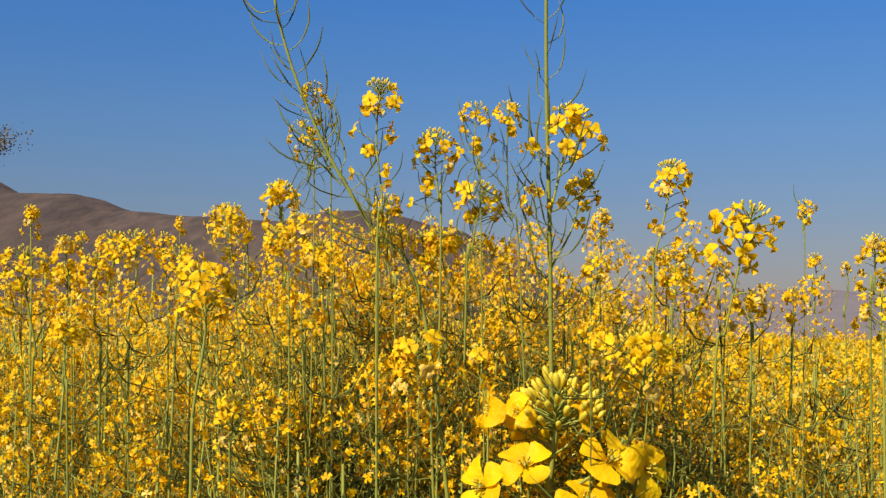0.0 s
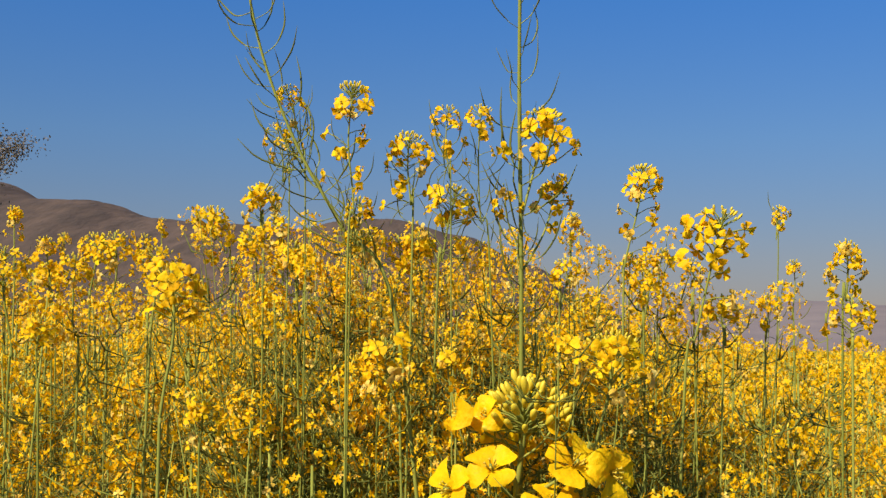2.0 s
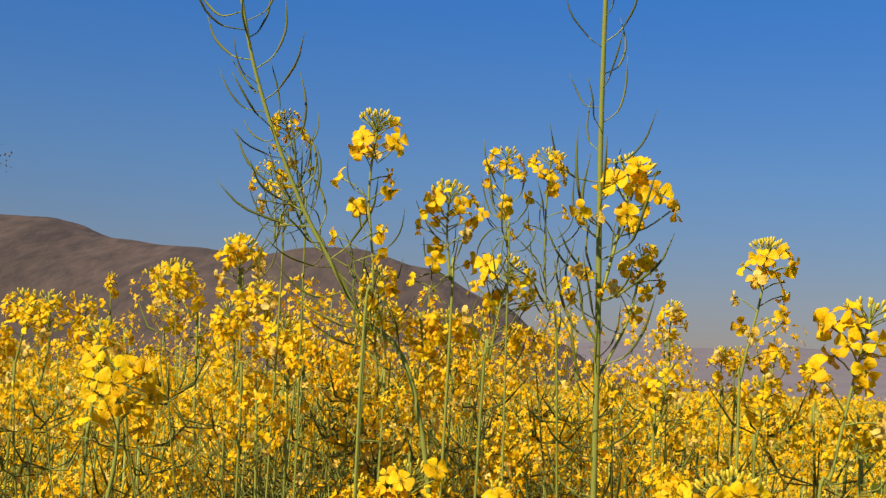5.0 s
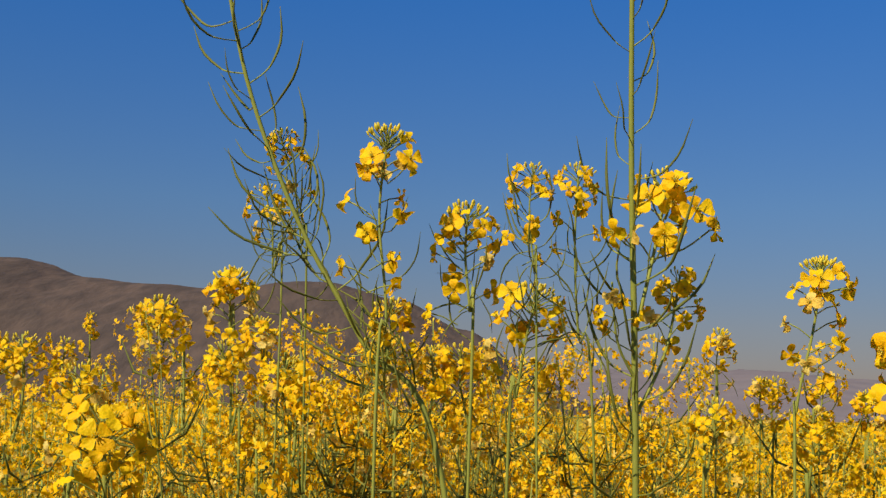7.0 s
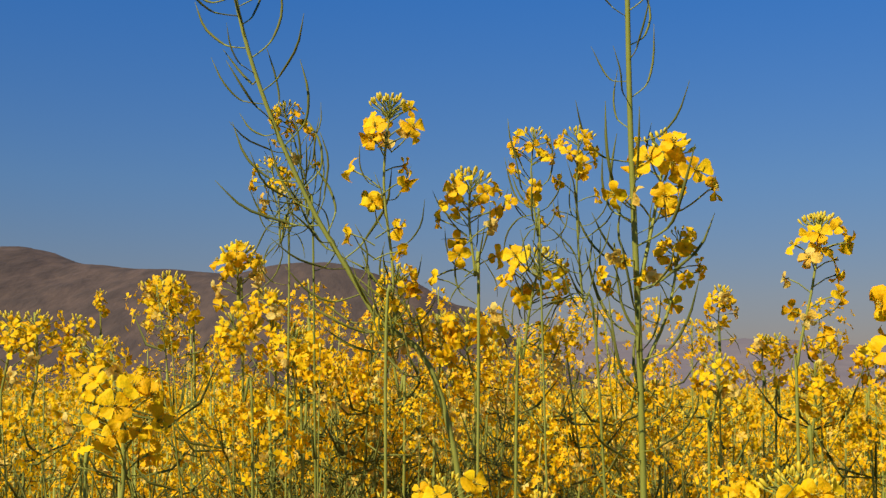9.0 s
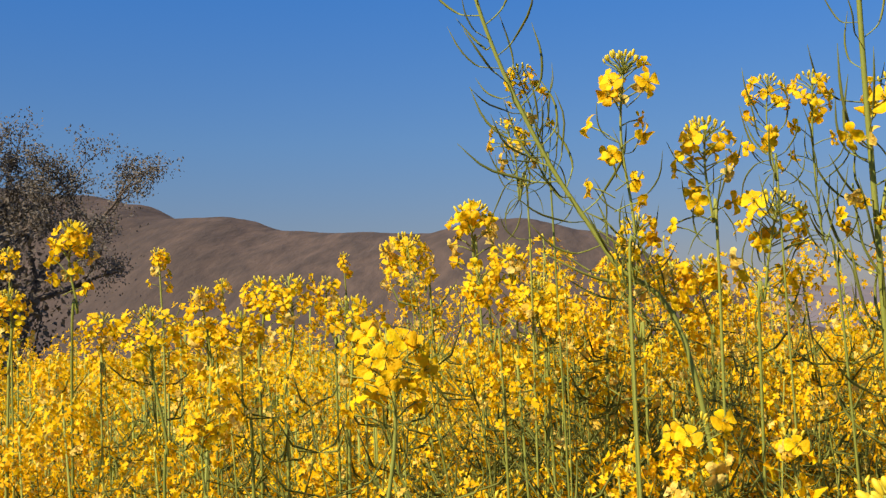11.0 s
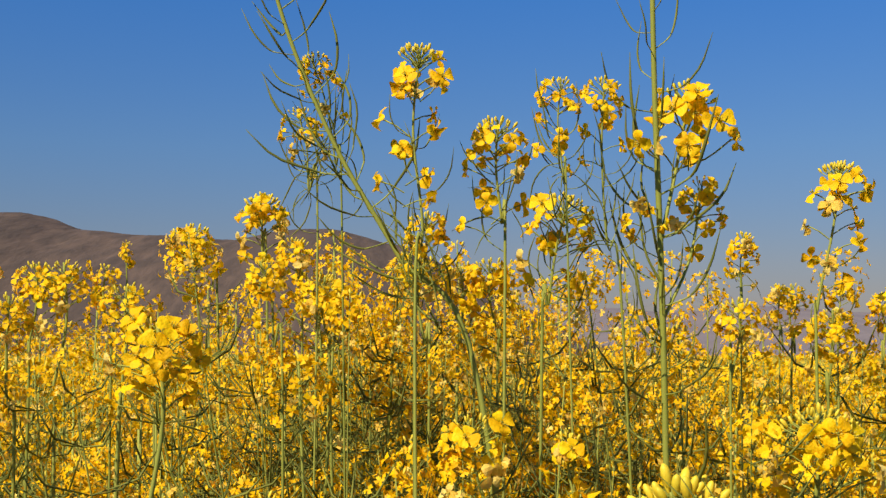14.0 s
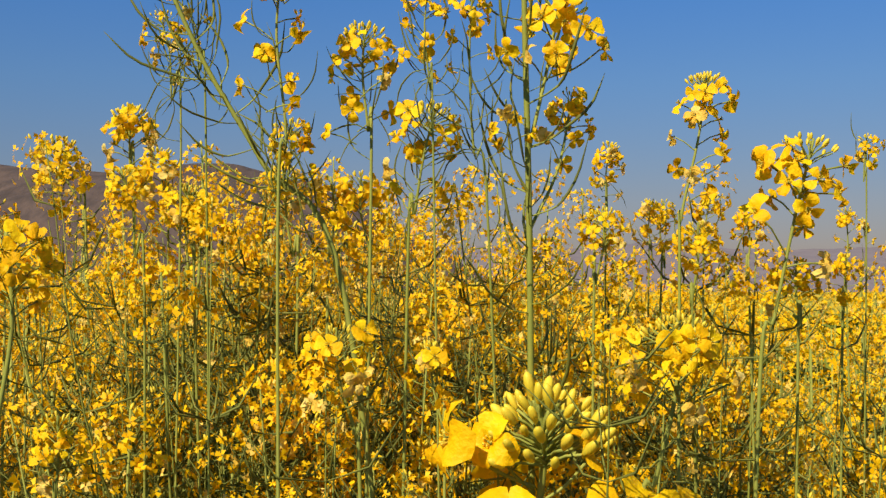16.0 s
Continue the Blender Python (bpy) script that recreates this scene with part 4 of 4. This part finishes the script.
def far_crop():
    rng = random.Random(29)
    near = [tuft(rng, 4, 13, 0.0160, 2) for _ in range(6)]
    far = [tuft(rng, 3, 6, 0.044, 2) for _ in range(6)]
    plain = [simple_tuft(rng) for _ in range(5)]
    a = [(x, y, crop_top(x, y, rng) + rng.uniform(-0.05, 0.0)) for x, y in spots_in(rng, 700, -48, 34, 2.6, 8.0)]
    strew("mustard_field", "mustard crop in full yellow flower", near, a, rng)
    b = [(x, y, 1.33 + rng.uniform(-0.09, 0.09)) for x, y in spots_in(rng, 1200, -52, 38, 7.8, 32)]
    strew("mustard_field", "distant yellow mustard crop", far, b, rng)
    c = [(x, y, 1.25 + rng.uniform(-0.10, 0.08)) for x, y in spots_in(rng, 1500, 36, 308, 0.7, 9)]
    strew("mustard_field", "yellow mustard crop around the clearing", plain, c, rng)
    d = [(x, y, 0.92 + rng.uniform(-0.15, 0.12)) for x, y in spots_in(rng, 3300, -58, 48, 1.15, 11)]
    strew("mustard_leaves", "green lower leaves of the mustard crop", [leaf_clump(rng, 0.22) for _ in range(4)], d, rng)
    g = [(x, y, 1.17 + rng.uniform(-0.10, 0.05)) for x, y in spots_in(rng, 1250, -52, 38, 2.7, 10)]
    strew("mustard_field", "lower flowers of the yellow mustard crop", plain, g, rng)
    fine = [tuft(rng, 3, 16, 0.0112, 2) for _ in range(6)]
    h = [(x, y, crop_top(x, y, rng) - rng.uniform(0.02, 0.16)) for x, y in spots_in(rng, 600, -44, 32, 1.5, 4.2)]
    h += [(x, y, 1.37 + rng.uniform(0.0, 0.12)) for x, y in spots_in(rng, 70, -31, -7, 1.8, 3.4)]
    strew("mustard_field", "fine yellow flowers of the mustard crop", fine, h, rng)
    low = [(x, y, 1.26 - rng.uniform(0.0, 0.24)) for x, y in spots_in(rng, 380, -44, 32, 1.2, 2.3) + spots_in(rng, 150, -13, 6, 1.15, 1.6)]
    strew("mustard_field", "lower yellow flowers between the mustard stalks", fine, low, rng)
    e = [(x, y, crop_top(x, y, rng) - rng.uniform(0.03, 0.30)) for x, y in spots_in(rng, 920, -46, 32, 1.15, 2.8)]
    strew("mustard_stalks", "thin green forking stalks and pods of the mustard crop", [stalk_clump(rng) for _ in range(6)], e, rng)


far_crop()


def far_canopy():
    """The crop's uneven surface where single plants can no longer be told apart."""
    s = Shape()
    verts, faces = [], []
    na, nr = 260, 46
    for j in range(nr + 1):
        r = 27 * (420 / 27) ** (j / nr)
        for i in range(na + 1):
            w = radians(-75 + 140 * i / na)
            z = 1.22 + 0.10 * noise.noise(Vector((r * math.sin(w), r * math.cos(w), 0)) * 0.9) + NPR.uniform(-0.05, 0.05)
            verts.append((r * math.sin(w), r * math.cos(w), z if j not in (0, nr) else 0.0))
    for j in range(nr):
        for i in range(na):
            q = j * (na + 1) + i
            faces.append((q, q + 1, q + na + 2, q + na + 1))
    s.add(verts, faces)
    m = earth_material("flowering_canopy", (0.62, 0.40, 0.02), (0.50, 0.34, 0.03), (0.16, 0.17, 0.03), 1.2, 9.0, 0.8, 0.1)
    tagged(new("mustard_field", s.mesh("mustard_field", [m], smooth=False)), "far yellow surface of the mustard crop", "crop", kind="stuff")


far_canopy()
